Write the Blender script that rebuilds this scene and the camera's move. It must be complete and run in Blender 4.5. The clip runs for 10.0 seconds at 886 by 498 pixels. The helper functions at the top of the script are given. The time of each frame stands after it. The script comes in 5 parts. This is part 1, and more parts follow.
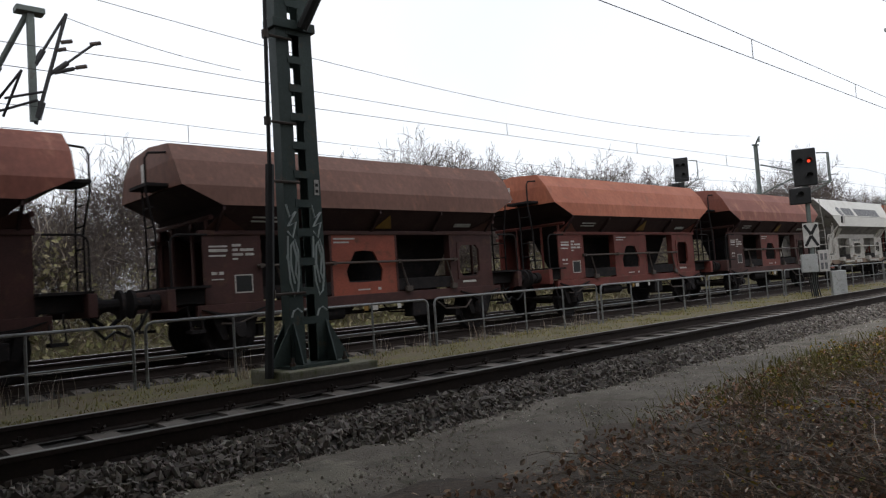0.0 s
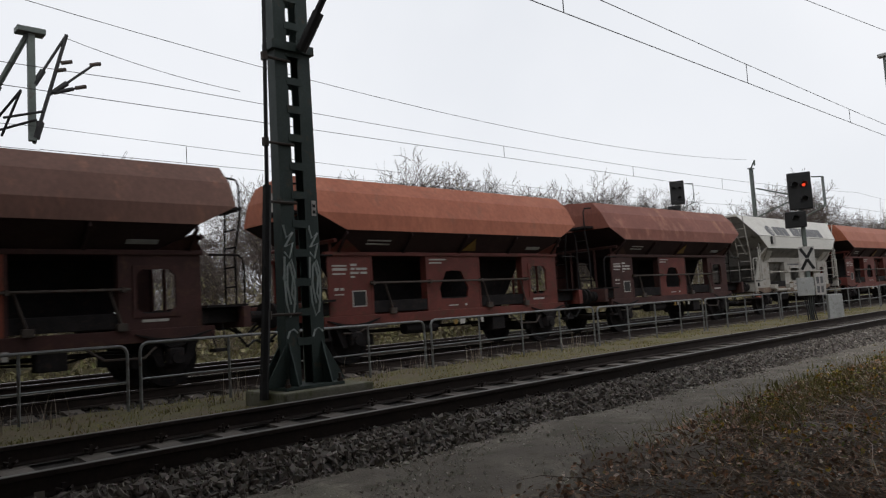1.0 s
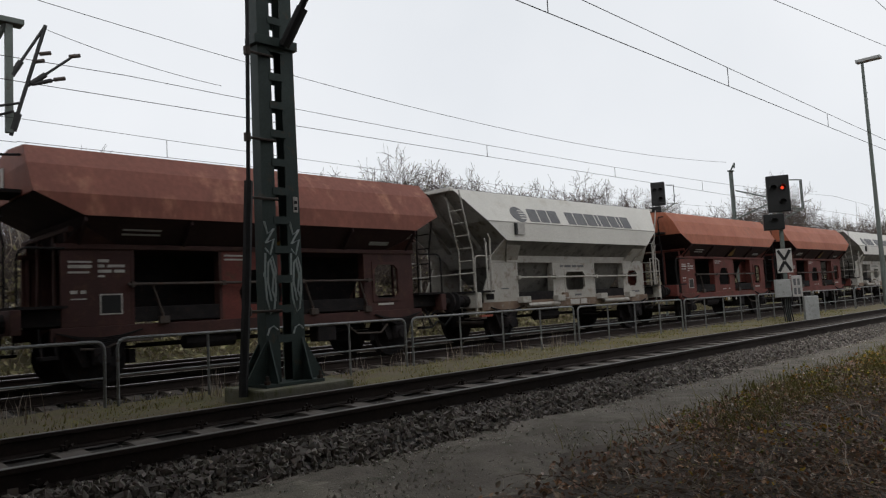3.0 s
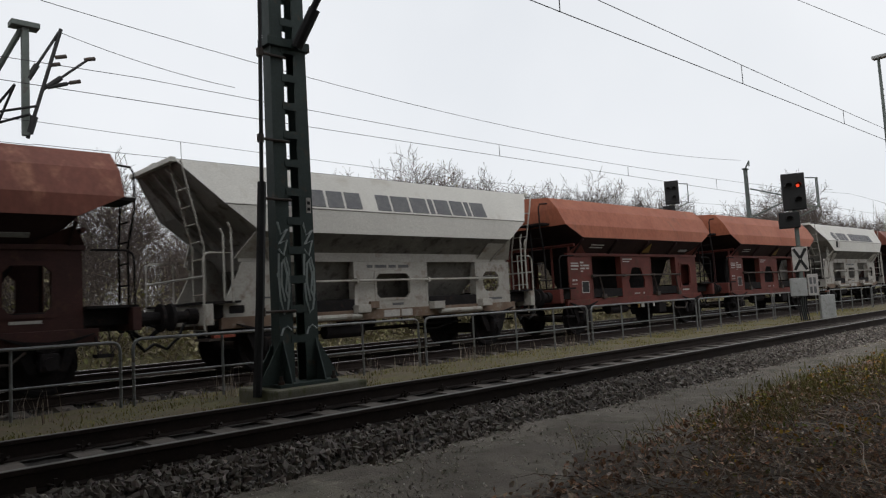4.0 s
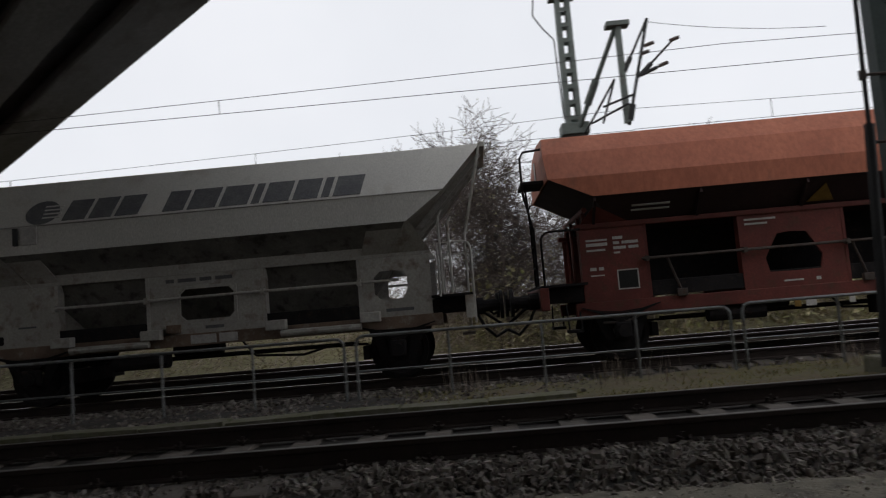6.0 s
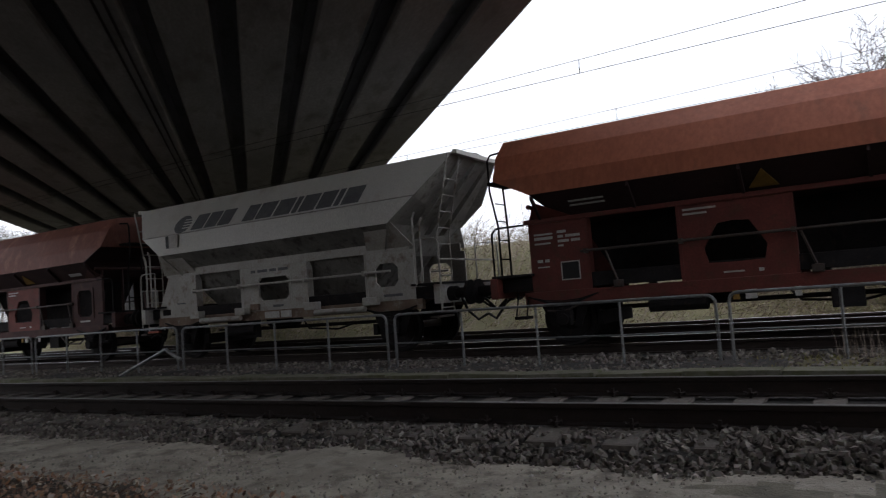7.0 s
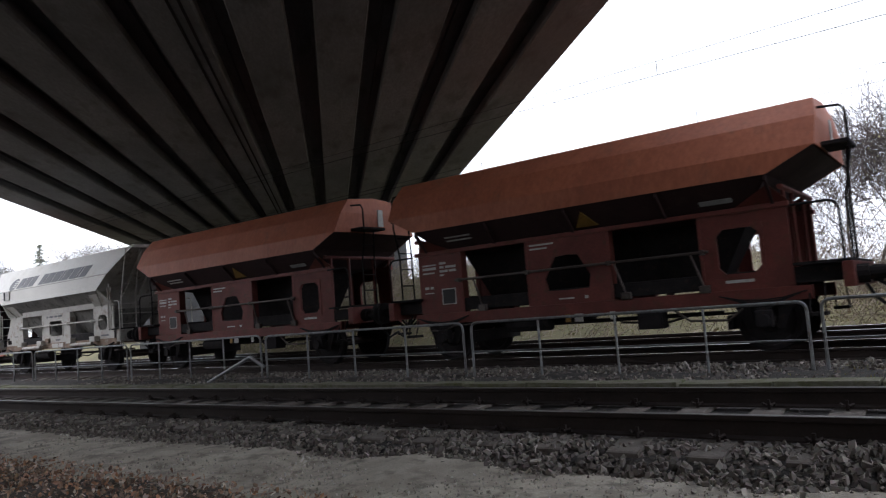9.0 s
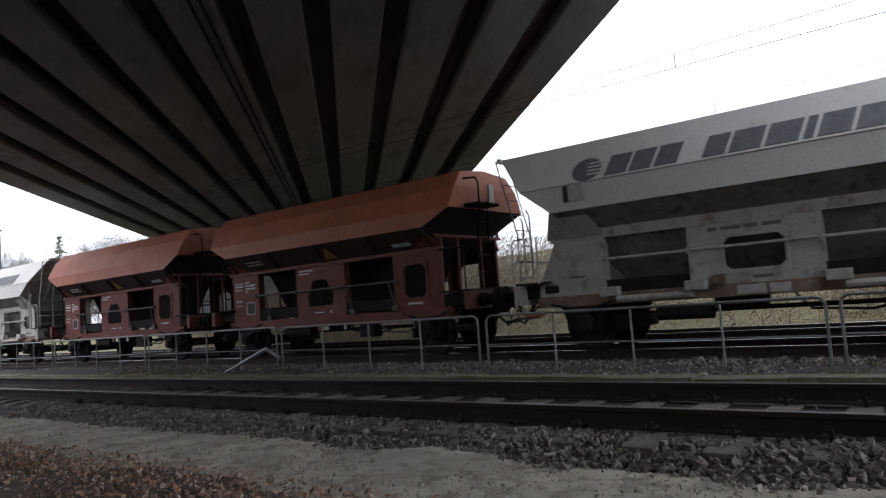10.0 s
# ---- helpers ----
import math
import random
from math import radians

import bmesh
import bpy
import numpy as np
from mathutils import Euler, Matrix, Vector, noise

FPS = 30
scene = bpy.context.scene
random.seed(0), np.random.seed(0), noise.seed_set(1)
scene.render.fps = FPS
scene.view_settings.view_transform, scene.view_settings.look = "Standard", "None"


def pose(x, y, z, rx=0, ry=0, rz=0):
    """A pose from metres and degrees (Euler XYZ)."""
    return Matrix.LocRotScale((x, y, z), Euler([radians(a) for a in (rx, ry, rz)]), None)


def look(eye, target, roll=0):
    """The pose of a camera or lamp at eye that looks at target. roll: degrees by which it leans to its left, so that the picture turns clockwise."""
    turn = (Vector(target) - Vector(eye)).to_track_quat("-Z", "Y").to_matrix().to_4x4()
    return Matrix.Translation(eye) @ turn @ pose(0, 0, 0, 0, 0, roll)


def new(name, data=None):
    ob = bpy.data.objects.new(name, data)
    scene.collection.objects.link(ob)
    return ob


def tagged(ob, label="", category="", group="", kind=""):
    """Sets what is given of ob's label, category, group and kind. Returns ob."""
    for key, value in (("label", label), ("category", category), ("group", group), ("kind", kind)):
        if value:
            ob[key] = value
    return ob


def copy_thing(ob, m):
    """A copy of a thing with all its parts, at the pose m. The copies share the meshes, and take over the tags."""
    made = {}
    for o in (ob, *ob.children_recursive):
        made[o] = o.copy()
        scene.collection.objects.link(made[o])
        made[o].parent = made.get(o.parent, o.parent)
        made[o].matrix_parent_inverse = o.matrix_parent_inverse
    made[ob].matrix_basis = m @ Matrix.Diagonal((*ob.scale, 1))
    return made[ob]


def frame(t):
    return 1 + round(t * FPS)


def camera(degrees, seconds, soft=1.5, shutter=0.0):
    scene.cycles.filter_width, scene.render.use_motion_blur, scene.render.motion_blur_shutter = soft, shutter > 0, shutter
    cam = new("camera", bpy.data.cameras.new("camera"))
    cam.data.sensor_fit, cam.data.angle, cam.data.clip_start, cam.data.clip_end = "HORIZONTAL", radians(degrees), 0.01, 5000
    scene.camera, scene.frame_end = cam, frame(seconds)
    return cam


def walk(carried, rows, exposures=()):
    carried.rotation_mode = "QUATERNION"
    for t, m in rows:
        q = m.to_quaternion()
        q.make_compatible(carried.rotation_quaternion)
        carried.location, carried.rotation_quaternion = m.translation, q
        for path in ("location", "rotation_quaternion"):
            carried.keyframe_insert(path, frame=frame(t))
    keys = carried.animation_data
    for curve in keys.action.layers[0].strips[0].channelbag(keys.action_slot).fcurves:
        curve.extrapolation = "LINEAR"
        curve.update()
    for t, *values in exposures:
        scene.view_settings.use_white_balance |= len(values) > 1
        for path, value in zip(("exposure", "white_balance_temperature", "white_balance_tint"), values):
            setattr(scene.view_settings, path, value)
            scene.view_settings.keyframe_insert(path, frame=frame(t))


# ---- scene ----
cam = camera(63.3, 10.0, soft=1.2, shutter=0.15)

EYE = (0.0, 0.0, 0.911)
# seconds, heading, pitch, roll; the camera turns on the spot, held in the hand
TURNS = [
    (0.0, -42.76, 3.04, 3.91), (0.5, -41.31, 4.10, 4.23), (1.0, -43.04, 4.73, 3.62), (1.5, -44.97, 5.51, 3.68),
    (2.0, -44.87, 4.88, 3.45), (2.5, -45.07, 5.45, 3.24), (3.0, -44.53, 4.50, 3.09), (4.3, -42.40, 4.70, 3.40),
    (4.5, -40.84, 4.76, 3.63), (5.0, -33.74, 5.48, 4.02), (5.5, -20.55, 4.87, 4.05), (6.0, 2.25, 5.12, 4.82),
    (6.2, 8.40, 5.05, 4.53), (7.3, 35.19, 3.78, 4.65), (7.5, 35.94, 3.81, 4.73), (8.0, 37.04, 3.41, 4.14),
    (8.5, 37.32, 4.40, 4.38), (9.0, 36.93, 5.00, 4.61), (9.5, 37.78, 5.16, 4.30), (10.0, 38.12, 4.54, 4.22)]
walk(cam, [(t, pose(*EYE, 90 + p, r, y)) for t, y, p, r in TURNS],
     exposures=[(0.0, 0.27, 6350, 11), (0.5, 0.13, 6450, 11), (1.0, 0.0, 6500, 11), (2.5, -0.05, 6500, 10), (4.5, -0.03, 6500, 10), (5.5, -0.05, 6500, 11),
                (6.2, -0.05, 6450, 12), (7.3, 0.82, 6100, 14), (8.0, 1.0, 6050, 14), (8.8, 1.18, 6050, 14), (10.0, 1.12, 6050, 14)])

# ---- world and light: an overcast winter sky ----
world = bpy.data.worlds.new("overcast_sky")
scene.world = world
world.use_nodes = True
wn, wl = world.node_tree.nodes, world.node_tree.links
wn.clear()
w_out = wn.new("ShaderNodeOutputWorld")
w_bg = wn.new("ShaderNodeBackground")
w_sky = wn.new("ShaderNodeTexSky")
w_sky.sky_type = "NISHITA"
w_sky.sun_disc = False
w_sky.sun_elevation = radians(35)
w_sky.sun_rotation = radians(200)
w_sky.dust_density = 3.0
w_coord = wn.new("ShaderNodeTexCoord")
w_noise = wn.new("ShaderNodeTexNoise")
w_noise.inputs["Scale"].default_value = 2.2
w_noise.inputs["Detail"].default_value = 4.0
w_ramp = wn.new("ShaderNodeValToRGB")
w_ramp.color_ramp.elements[0].position = 0.3
w_ramp.color_ramp.elements[0].color = (8.6, 8.9, 9.3, 1)
w_ramp.color_ramp.elements[1].position = 0.75
w_ramp.color_ramp.elements[1].color = (9.8, 10.0, 10.3, 1)
w_mix = wn.new("ShaderNodeMix")
w_mix.data_type = "RGBA"
w_mix.inputs["Factor"].default_value = 0.94
wl.new(w_coord.outputs["Generated"], w_noise.inputs["Vector"])
wl.new(w_noise.outputs["Fac"], w_ramp.inputs["Fac"])
wl.new(w_sky.outputs["Color"], w_mix.inputs[6])
wl.new(w_ramp.outputs["Color"], w_mix.inputs[7])
wl.new(w_mix.outputs[2], w_bg.inputs["Color"])
w_bg.inputs["Strength"].default_value = 0.098
wl.new(w_bg.outputs["Background"], w_out.inputs["Surface"])

sun_data = bpy.data.lights.new("sun", "SUN")
sun_data.energy = 0.6
sun_data.angle = radians(25)
sun_data.color = (1.0, 0.97, 0.93)
sun = new("sun", sun_data)
sun.matrix_world = look((0, 0, 60), (32, 30, 0))


# ---- materials ----
def material(name, base, other, rough=0.7, metal=0.0, scale=3.0, fine=40.0, bump=0.15, dirt=None, dirt_amount=0.5,
             stretch=(1, 1, 1), vary=0.0, spec=0.3, emit=None, sharp=0.12):
    """Two scales of variation: broad patches between base and other, then fine grain; dirt comes in stains."""
    m = bpy.data.materials.new(name)
    m.use_nodes = True
    n, l = m.node_tree.nodes, m.node_tree.links
    b = n["Principled BSDF"]
    b.inputs["Roughness"].default_value = rough
    b.inputs["Metallic"].default_value = metal
    b.inputs["Specular IOR Level"].default_value = spec
    co = n.new("ShaderNodeTexCoord")
    mp = n.new("ShaderNodeMapping")
    mp.inputs["Scale"].default_value = stretch
    l.new(co.outputs["Object"], mp.inputs["Vector"])
    inf = n.new("ShaderNodeObjectInfo")
    comb = n.new("ShaderNodeCombineXYZ")
    mul = n.new("ShaderNodeMath")
    mul.operation = "MULTIPLY"
    mul.inputs[1].default_value = 37.0
    l.new(inf.outputs["Random"], mul.inputs[0])
    l.new(mul.outputs[0], comb.inputs[0])
    add = n.new("ShaderNodeVectorMath")
    add.operation = "ADD"
    l.new(mp.outputs["Vector"], add.inputs[0])
    l.new(comb.outputs[0], add.inputs[1])

    def noise_node(s, detail):
        t = n.new("ShaderNodeTexNoise")
        t.inputs["Scale"].default_value = s
        t.inputs["Detail"].default_value = detail
        t.inputs["Roughness"].default_value = 0.6
        l.new(add.outputs["Vector"], t.inputs["Vector"])
        return t

    def mix(fac, a, c):
        x = n.new("ShaderNodeMix")
        x.data_type = "RGBA"
        for sock, v in ((x.inputs["Factor"], fac), (x.inputs[6], a), (x.inputs[7], c)):
            if isinstance(v, (int, float)):
                sock.default_value = v
            elif isinstance(v, tuple):
                sock.default_value = (*v[:3], 1)
            else:
                l.new(v, sock)
        return x.outputs[2]

    def ramp(sock, lo, hi):
        r = n.new("ShaderNodeMapRange")
        r.inputs["From Min"].default_value, r.inputs["From Max"].default_value = lo, hi
        l.new(sock, r.inputs["Value"])
        return r.outputs["Result"]

    big, small = noise_node(scale, 5), noise_node(fine, 3)
    col = mix(ramp(big.outputs["Fac"], 0.5 - sharp, 0.5 + sharp), base, other)
    if dirt:
        third = noise_node(scale * 2.7, 7)
        col = mix(ramp(third.outputs["Fac"], 0.62 - 0.2 * dirt_amount, 0.78 - 0.2 * dirt_amount), col, dirt)
    dark = mix(0.5, col, tuple(0.45 * v for v in base[:3]))
    col = mix(ramp(small.outputs["Fac"], 0.35, 0.75), dark, col)
    if vary:
        hsv = n.new("ShaderNodeHueSaturation")
        rr = n.new("ShaderNodeMapRange")
        rr.inputs["To Min"].default_value, rr.inputs["To Max"].default_value = 1 - vary, 1 + vary
        l.new(inf.outputs["Random"], rr.inputs["Value"])
        l.new(rr.outputs["Result"], hsv.inputs["Value"])
        l.new(col, hsv.inputs["Color"])
        col = hsv.outputs["Color"]
    l.new(col, b.inputs["Base Color"])
    rg = n.new("ShaderNodeMapRange")
    rg.inputs["To Min"].default_value, rg.inputs["To Max"].default_value = max(rough - 0.12, 0.05), min(rough + 0.12, 1)
    l.new(big.outputs["Fac"], rg.inputs["Value"])
    l.new(rg.outputs["Result"], b.inputs["Roughness"])
    if bump:
        bp = n.new("ShaderNodeBump")
        bp.inputs["Strength"].default_value = bump
        bp.inputs["Distance"].default_value = 0.02
        l.new(small.outputs["Fac"], bp.inputs["Height"])
        l.new(bp.outputs["Normal"], b.inputs["Normal"])
    if emit:
        b.inputs["Emission Color"].default_value = (*emit[:3], 1)
        b.inputs["Emission Strength"].default_value = emit[3]
    return m


def island_material(name, cols, rough=0.9, bump=0.2, scale=30, spec=0.2):
    """Each loose piece of the mesh takes its own tone between the colours given."""
    m = bpy.data.materials.new(name)
    m.use_nodes = True
    n, l = m.node_tree.nodes, m.node_tree.links
    b = n["Principled BSDF"]
    b.inputs["Roughness"].default_value = rough
    b.inputs["Specular IOR Level"].default_value = spec
    g = n.new("ShaderNodeNewGeometry")
    r = n.new("ShaderNodeValToRGB")
    while len(r.color_ramp.elements) < len(cols):
        r.color_ramp.elements.new(0.5)
    for i, c in enumerate(cols):
        r.color_ramp.elements[i].position = i / max(len(cols) - 1, 1)
        r.color_ramp.elements[i].color = (*c, 1)
    l.new(g.outputs["Random Per Island"], r.inputs["Fac"])
    t = n.new("ShaderNodeTexNoise")
    t.inputs["Scale"].default_value = scale
    t.inputs["Detail"].default_value = 4
    co = n.new("ShaderNodeTexCoord")
    l.new(co.outputs["Object"], t.inputs["Vector"])
    x = n.new("ShaderNodeMix")
    x.data_type = "RGBA"
    x.blend_type = "MULTIPLY"
    x.inputs["Factor"].default_value = 0.6
    l.new(r.outputs["Color"], x.inputs[6])
    l.new(t.outputs["Color"], x.inputs[7])
    y = n.new("ShaderNodeMix")
    y.data_type = "RGBA"
    y.inputs["Factor"].default_value = 0.45
    l.new(x.outputs[2], y.inputs[6])
    l.new(r.outputs["Color"], y.inputs[7])
    l.new(y.outputs[2], b.inputs["Base Color"])
    if bump:
        bp = n.new("ShaderNodeBump")
        bp.inputs["Strength"].default_value = bump
        bp.inputs["Distance"].default_value = 0.01
        l.new(t.outputs["Fac"], bp.inputs["Height"])
        l.new(bp.outputs["Normal"], b.inputs["Normal"])
    return m


RUST = (0.09, 0.045, 0.028)
M_ORANGE = material("orange_paint", (0.40, 0.128, 0.068), (0.33, 0.102, 0.056), 0.6, scale=1.1, dirt=(0.25, 0.10, 0.06), dirt_amount=0.3, bump=0.05, fine=14, stretch=(1, 1, 0.5))
M_BROWN = material("brown_paint", (0.155, 0.074, 0.054), (0.13, 0.064, 0.048), 0.65, scale=1.1, dirt=(0.24, 0.11, 0.07), dirt_amount=0.3, bump=0.05, fine=14, stretch=(1, 1, 0.5))
M_RED = material("red_brown_paint", (0.235, 0.078, 0.052), (0.19, 0.066, 0.047), 0.62, scale=1.0, dirt=(0.36, 0.16, 0.10), dirt_amount=0.35, bump=0.05, fine=14, stretch=(1, 1, 0.5))
M_PANEL = material("panel_red", (0.170, 0.042, 0.033), (0.115, 0.032, 0.026), 0.65, scale=1.8, dirt=RUST, dirt_amount=0.45, bump=0.08, fine=30)
# a much darker red than panel_red, with the same rust stains
M_PANEL_DARK = material("dark_red_panel", (0.070, 0.027, 0.024), (0.048, 0.022, 0.020), 0.7, scale=1.8, dirt=RUST, dirt_amount=0.4, bump=0.08, fine=30)
M_PANEL_BRIGHT = material("repainted_panel", (0.30, 0.075, 0.045), (0.24, 0.065, 0.042), 0.6, scale=1.8, dirt=RUST, dirt_amount=0.3, bump=0.06, fine=30)
# red deepened to near black: shade under the hull overhang put into the colour
M_HOPPER = material("hopper_red_shaded", (0.042, 0.020, 0.020), (0.032, 0.017, 0.018), 0.8, scale=1.4, dirt=(0.05, 0.03, 0.025), dirt_amount=0.4, bump=0.08, fine=25)
M_GRIME = material("grimed_cream_paint", (0.42, 0.405, 0.37), (0.33, 0.315, 0.29), 0.7, scale=1.5, dirt=(0.13, 0.11, 0.09), dirt_amount=0.4, bump=0.06, fine=24)
# stained cream, darkened overall to carry the shade of the recessed bays
M_CREAM_SHADED = material("hopper_cream_shaded", (0.24, 0.23, 0.21), (0.15, 0.144, 0.134), 0.75, scale=1.8, dirt=(0.05, 0.045, 0.04), dirt_amount=0.5, bump=0.08, fine=24)
M_WHITE = material("cream_paint", (0.69, 0.672, 0.622), (0.63, 0.612, 0.57), 0.55, scale=0.9, dirt=(0.50, 0.46, 0.40), dirt_amount=0.25, bump=0.02, fine=60, stretch=(1, 1, 0.4))
M_WHITE_D = material("cream_paint_dirty", (0.50, 0.48, 0.44), (0.40, 0.38, 0.345), 0.65, scale=1.6, dirt=(0.20, 0.14, 0.10), dirt_amount=0.4, bump=0.06, fine=24)
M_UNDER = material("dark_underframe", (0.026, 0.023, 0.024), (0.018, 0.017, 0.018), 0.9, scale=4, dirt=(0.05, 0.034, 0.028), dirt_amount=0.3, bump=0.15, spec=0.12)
M_STEEL = material("worn_steel", (0.10, 0.085, 0.075), (0.07, 0.055, 0.05), 0.6, metal=0.4, scale=4, dirt=RUST, dirt_amount=0.4)
M_RAILTOP = material("polished_rail_head", (0.62, 0.61, 0.60), (0.5, 0.49, 0.48), 0.22, metal=0.95, scale=3, fine=60, bump=0.02, stretch=(0.2, 4, 1))
M_RAILTOP_DULL = material("dull_rail_head", (0.19, 0.178, 0.168), (0.14, 0.13, 0.122), 0.50, metal=0.8, scale=3, fine=60, bump=0.02, stretch=(0.2, 4, 1))
M_RAIL = material("rusty_rail", (0.034, 0.023, 0.019), (0.025, 0.018, 0.016), 0.85, scale=3, dirt=(0.03, 0.02, 0.017), bump=0.1)
M_SLEEPER = material("concrete_sleeper", (0.17, 0.148, 0.13), (0.11, 0.097, 0.086), 0.9, scale=5, dirt=(0.13, 0.10, 0.08), dirt_amount=0.4, bump=0.3, vary=0.15)
M_FENCE = material("galvanised_fence", (0.26, 0.27, 0.27), (0.19, 0.19, 0.19), 0.5, metal=0.5, scale=6, dirt=(0.12, 0.09, 0.07), dirt_amount=0.4)
M_MAST = material("green_mast_paint", (0.05, 0.072, 0.066), (0.04, 0.058, 0.055), 0.6, scale=2, dirt=(0.10, 0.075, 0.05), dirt_amount=0.15, bump=0.05)
M_MASTGREY = material("grey_green_mast_paint", (0.15, 0.175, 0.16), (0.12, 0.14, 0.13), 0.6, scale=2, dirt=(0.08, 0.06, 0.05), dirt_amount=0.2, bump=0.05)
M_BLACK = material("black_enamel", (0.014, 0.014, 0.015), (0.02, 0.02, 0.02), 0.5, scale=3, bump=0.03)
M_CABLE = material("cable", (0.03, 0.03, 0.032), (0.02, 0.02, 0.02), 0.6, scale=3, bump=0)
M_CONCRETE = material("bridge_concrete", (0.25, 0.25, 0.258), (0.18, 0.182, 0.19), 0.9, scale=0.7, dirt=(0.12, 0.115, 0.11), dirt_amount=0.45, bump=0.25, fine=18, stretch=(0.35, 1, 1))
M_FOUND = material("mossy_concrete", (0.20, 0.19, 0.15), (0.13, 0.13, 0.07), 0.95, scale=3, dirt=(0.10, 0.11, 0.04), dirt_amount=0.5, bump=0.4)
M_MARK = material("white_marking", (0.55, 0.53, 0.50), (0.42, 0.40, 0.38), 0.7, scale=9, bump=0)
M_SPRAY = material("pale_spray_paint", (0.50, 0.56, 0.55), (0.36, 0.41, 0.40), 0.6, scale=7, bump=0)
M_LETTER = material("grey_lettering", (0.12, 0.12, 0.13), (0.17, 0.17, 0.17), 0.6, scale=5, bump=0)
M_YELLOW = material("yellow_mark", (0.27, 0.16, 0.035), (0.20, 0.12, 0.03), 0.6, scale=8, bump=0)
M_REDLAMP = material("red_signal_lens", (0.5, 0.03, 0.02), (0.5, 0.03, 0.02), 0.3, scale=5, bump=0, emit=(1.0, 0.08, 0.03, 0.9))
M_BOX = material("grey_box", (0.42, 0.43, 0.42), (0.34, 0.35, 0.34), 0.6, scale=4, dirt=(0.2, 0.19, 0.17), dirt_amount=0.3)
M_GROUND = material("earth_and_grass", (0.13, 0.115, 0.065), (0.16, 0.125, 0.085), 0.95, scale=1.3, dirt=(0.15, 0.14, 0.055), dirt_amount=0.6, bump=0.6, fine=22)
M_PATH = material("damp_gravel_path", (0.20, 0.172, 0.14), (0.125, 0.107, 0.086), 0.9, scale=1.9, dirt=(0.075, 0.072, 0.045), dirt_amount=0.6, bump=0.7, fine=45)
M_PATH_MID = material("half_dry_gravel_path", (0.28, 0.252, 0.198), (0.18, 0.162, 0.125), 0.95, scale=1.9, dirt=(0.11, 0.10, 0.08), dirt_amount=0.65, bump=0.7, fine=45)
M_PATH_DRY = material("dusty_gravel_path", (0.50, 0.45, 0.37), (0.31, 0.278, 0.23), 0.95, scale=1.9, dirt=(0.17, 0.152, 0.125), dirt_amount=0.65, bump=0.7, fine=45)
M_BED = material("ballast_bed", (0.05, 0.045, 0.042), (0.075, 0.068, 0.063), 0.95, scale=9, dirt=(0.025, 0.022, 0.02), dirt_amount=0.6, bump=0.8, fine=30)
M_STONE = island_material("ballast_stone", [(0.09, 0.078, 0.071), (0.17, 0.15, 0.135), (0.26, 0.232, 0.205), (0.12, 0.10, 0.087), (0.20, 0.18, 0.163), (0.38, 0.345, 0.305)])
M_PEBBLE = island_material("path_gravel", [(0.26, 0.235, 0.20), (0.36, 0.33, 0.28), (0.46, 0.42, 0.36), (0.62, 0.58, 0.52)])
M_BARK = material("bare_twigs", (0.14, 0.113, 0.10), (0.095, 0.078, 0.07), 0.95, scale=5, bump=0.1)
M_DEADTWIG = island_material("dead_stems", [(0.30, 0.235, 0.185), (0.46, 0.38, 0.31), (0.13, 0.10, 0.08), (0.58, 0.50, 0.42)], bump=0)
M_LITTER = island_material("fallen_leaves", [(0.42, 0.26, 0.18), (0.58, 0.37, 0.25), (0.13, 0.09, 0.07), (0.34, 0.23, 0.17), (0.50, 0.26, 0.14), (0.78, 0.68, 0.57), (0.20, 0.14, 0.11), (0.50, 0.37, 0.28)], bump=0.1)
M_HEDGE = island_material("hedge_twigs", [(0.27, 0.22, 0.175), (0.38, 0.32, 0.26), (0.18, 0.15, 0.125)], bump=0)
# bark, shoots and needles for far trees: distance haze mixed into the base colours
M_HAZEBARK = material("haze_paled_bark", (0.27, 0.25, 0.215), (0.21, 0.195, 0.17), 0.95, scale=5, bump=0.1)
M_HAZEWOOD = island_material("haze_paled_shoots", [(0.36, 0.325, 0.255), (0.44, 0.40, 0.32), (0.28, 0.26, 0.21)], bump=0)
M_HAZENEEDLE = island_material("haze_paled_needles", [(0.36, 0.385, 0.31), (0.44, 0.46, 0.375), (0.52, 0.53, 0.44)], bump=0)
M_GRASS = island_material("grass_blades", [(0.17, 0.175, 0.055), (0.25, 0.235, 0.085), (0.36, 0.30, 0.13), (0.21, 0.195, 0.07)], bump=0)
M_LEAF = island_material("bramble_leaves", [(0.14, 0.17, 0.05), (0.24, 0.25, 0.06), (0.55, 0.40, 0.07), (0.48, 0.20, 0.07), (0.20, 0.21, 0.07)], bump=0.1)
M_SCRUB = island_material("scrub_leaves", [(0.26, 0.235, 0.13), (0.35, 0.31, 0.18), (0.22, 0.225, 0.10), (0.44, 0.39, 0.24), (0.22, 0.185, 0.13)], bump=0)
M_VERGE = material("litter_soil", (0.085, 0.064, 0.048), (0.055, 0.043, 0.034), 0.95, scale=2.5, dirt=(0.15, 0.115, 0.08), dirt_amount=0.5, bump=0.7, fine=30)
M_RUSTSILL = material("rusted_cream_sill", (0.24, 0.17, 0.125), (0.15, 0.10, 0.075), 0.8, scale=2.2, dirt=(0.34, 0.31, 0.27), dirt_amount=0.4, bump=0.1)
M_BANK = material("dry_bank", (0.21, 0.19, 0.105), (0.16, 0.152, 0.08), 0.95, scale=0.6, dirt=(0.16, 0.14, 0.085), dirt_amount=0.5, bump=0.6, fine=9)


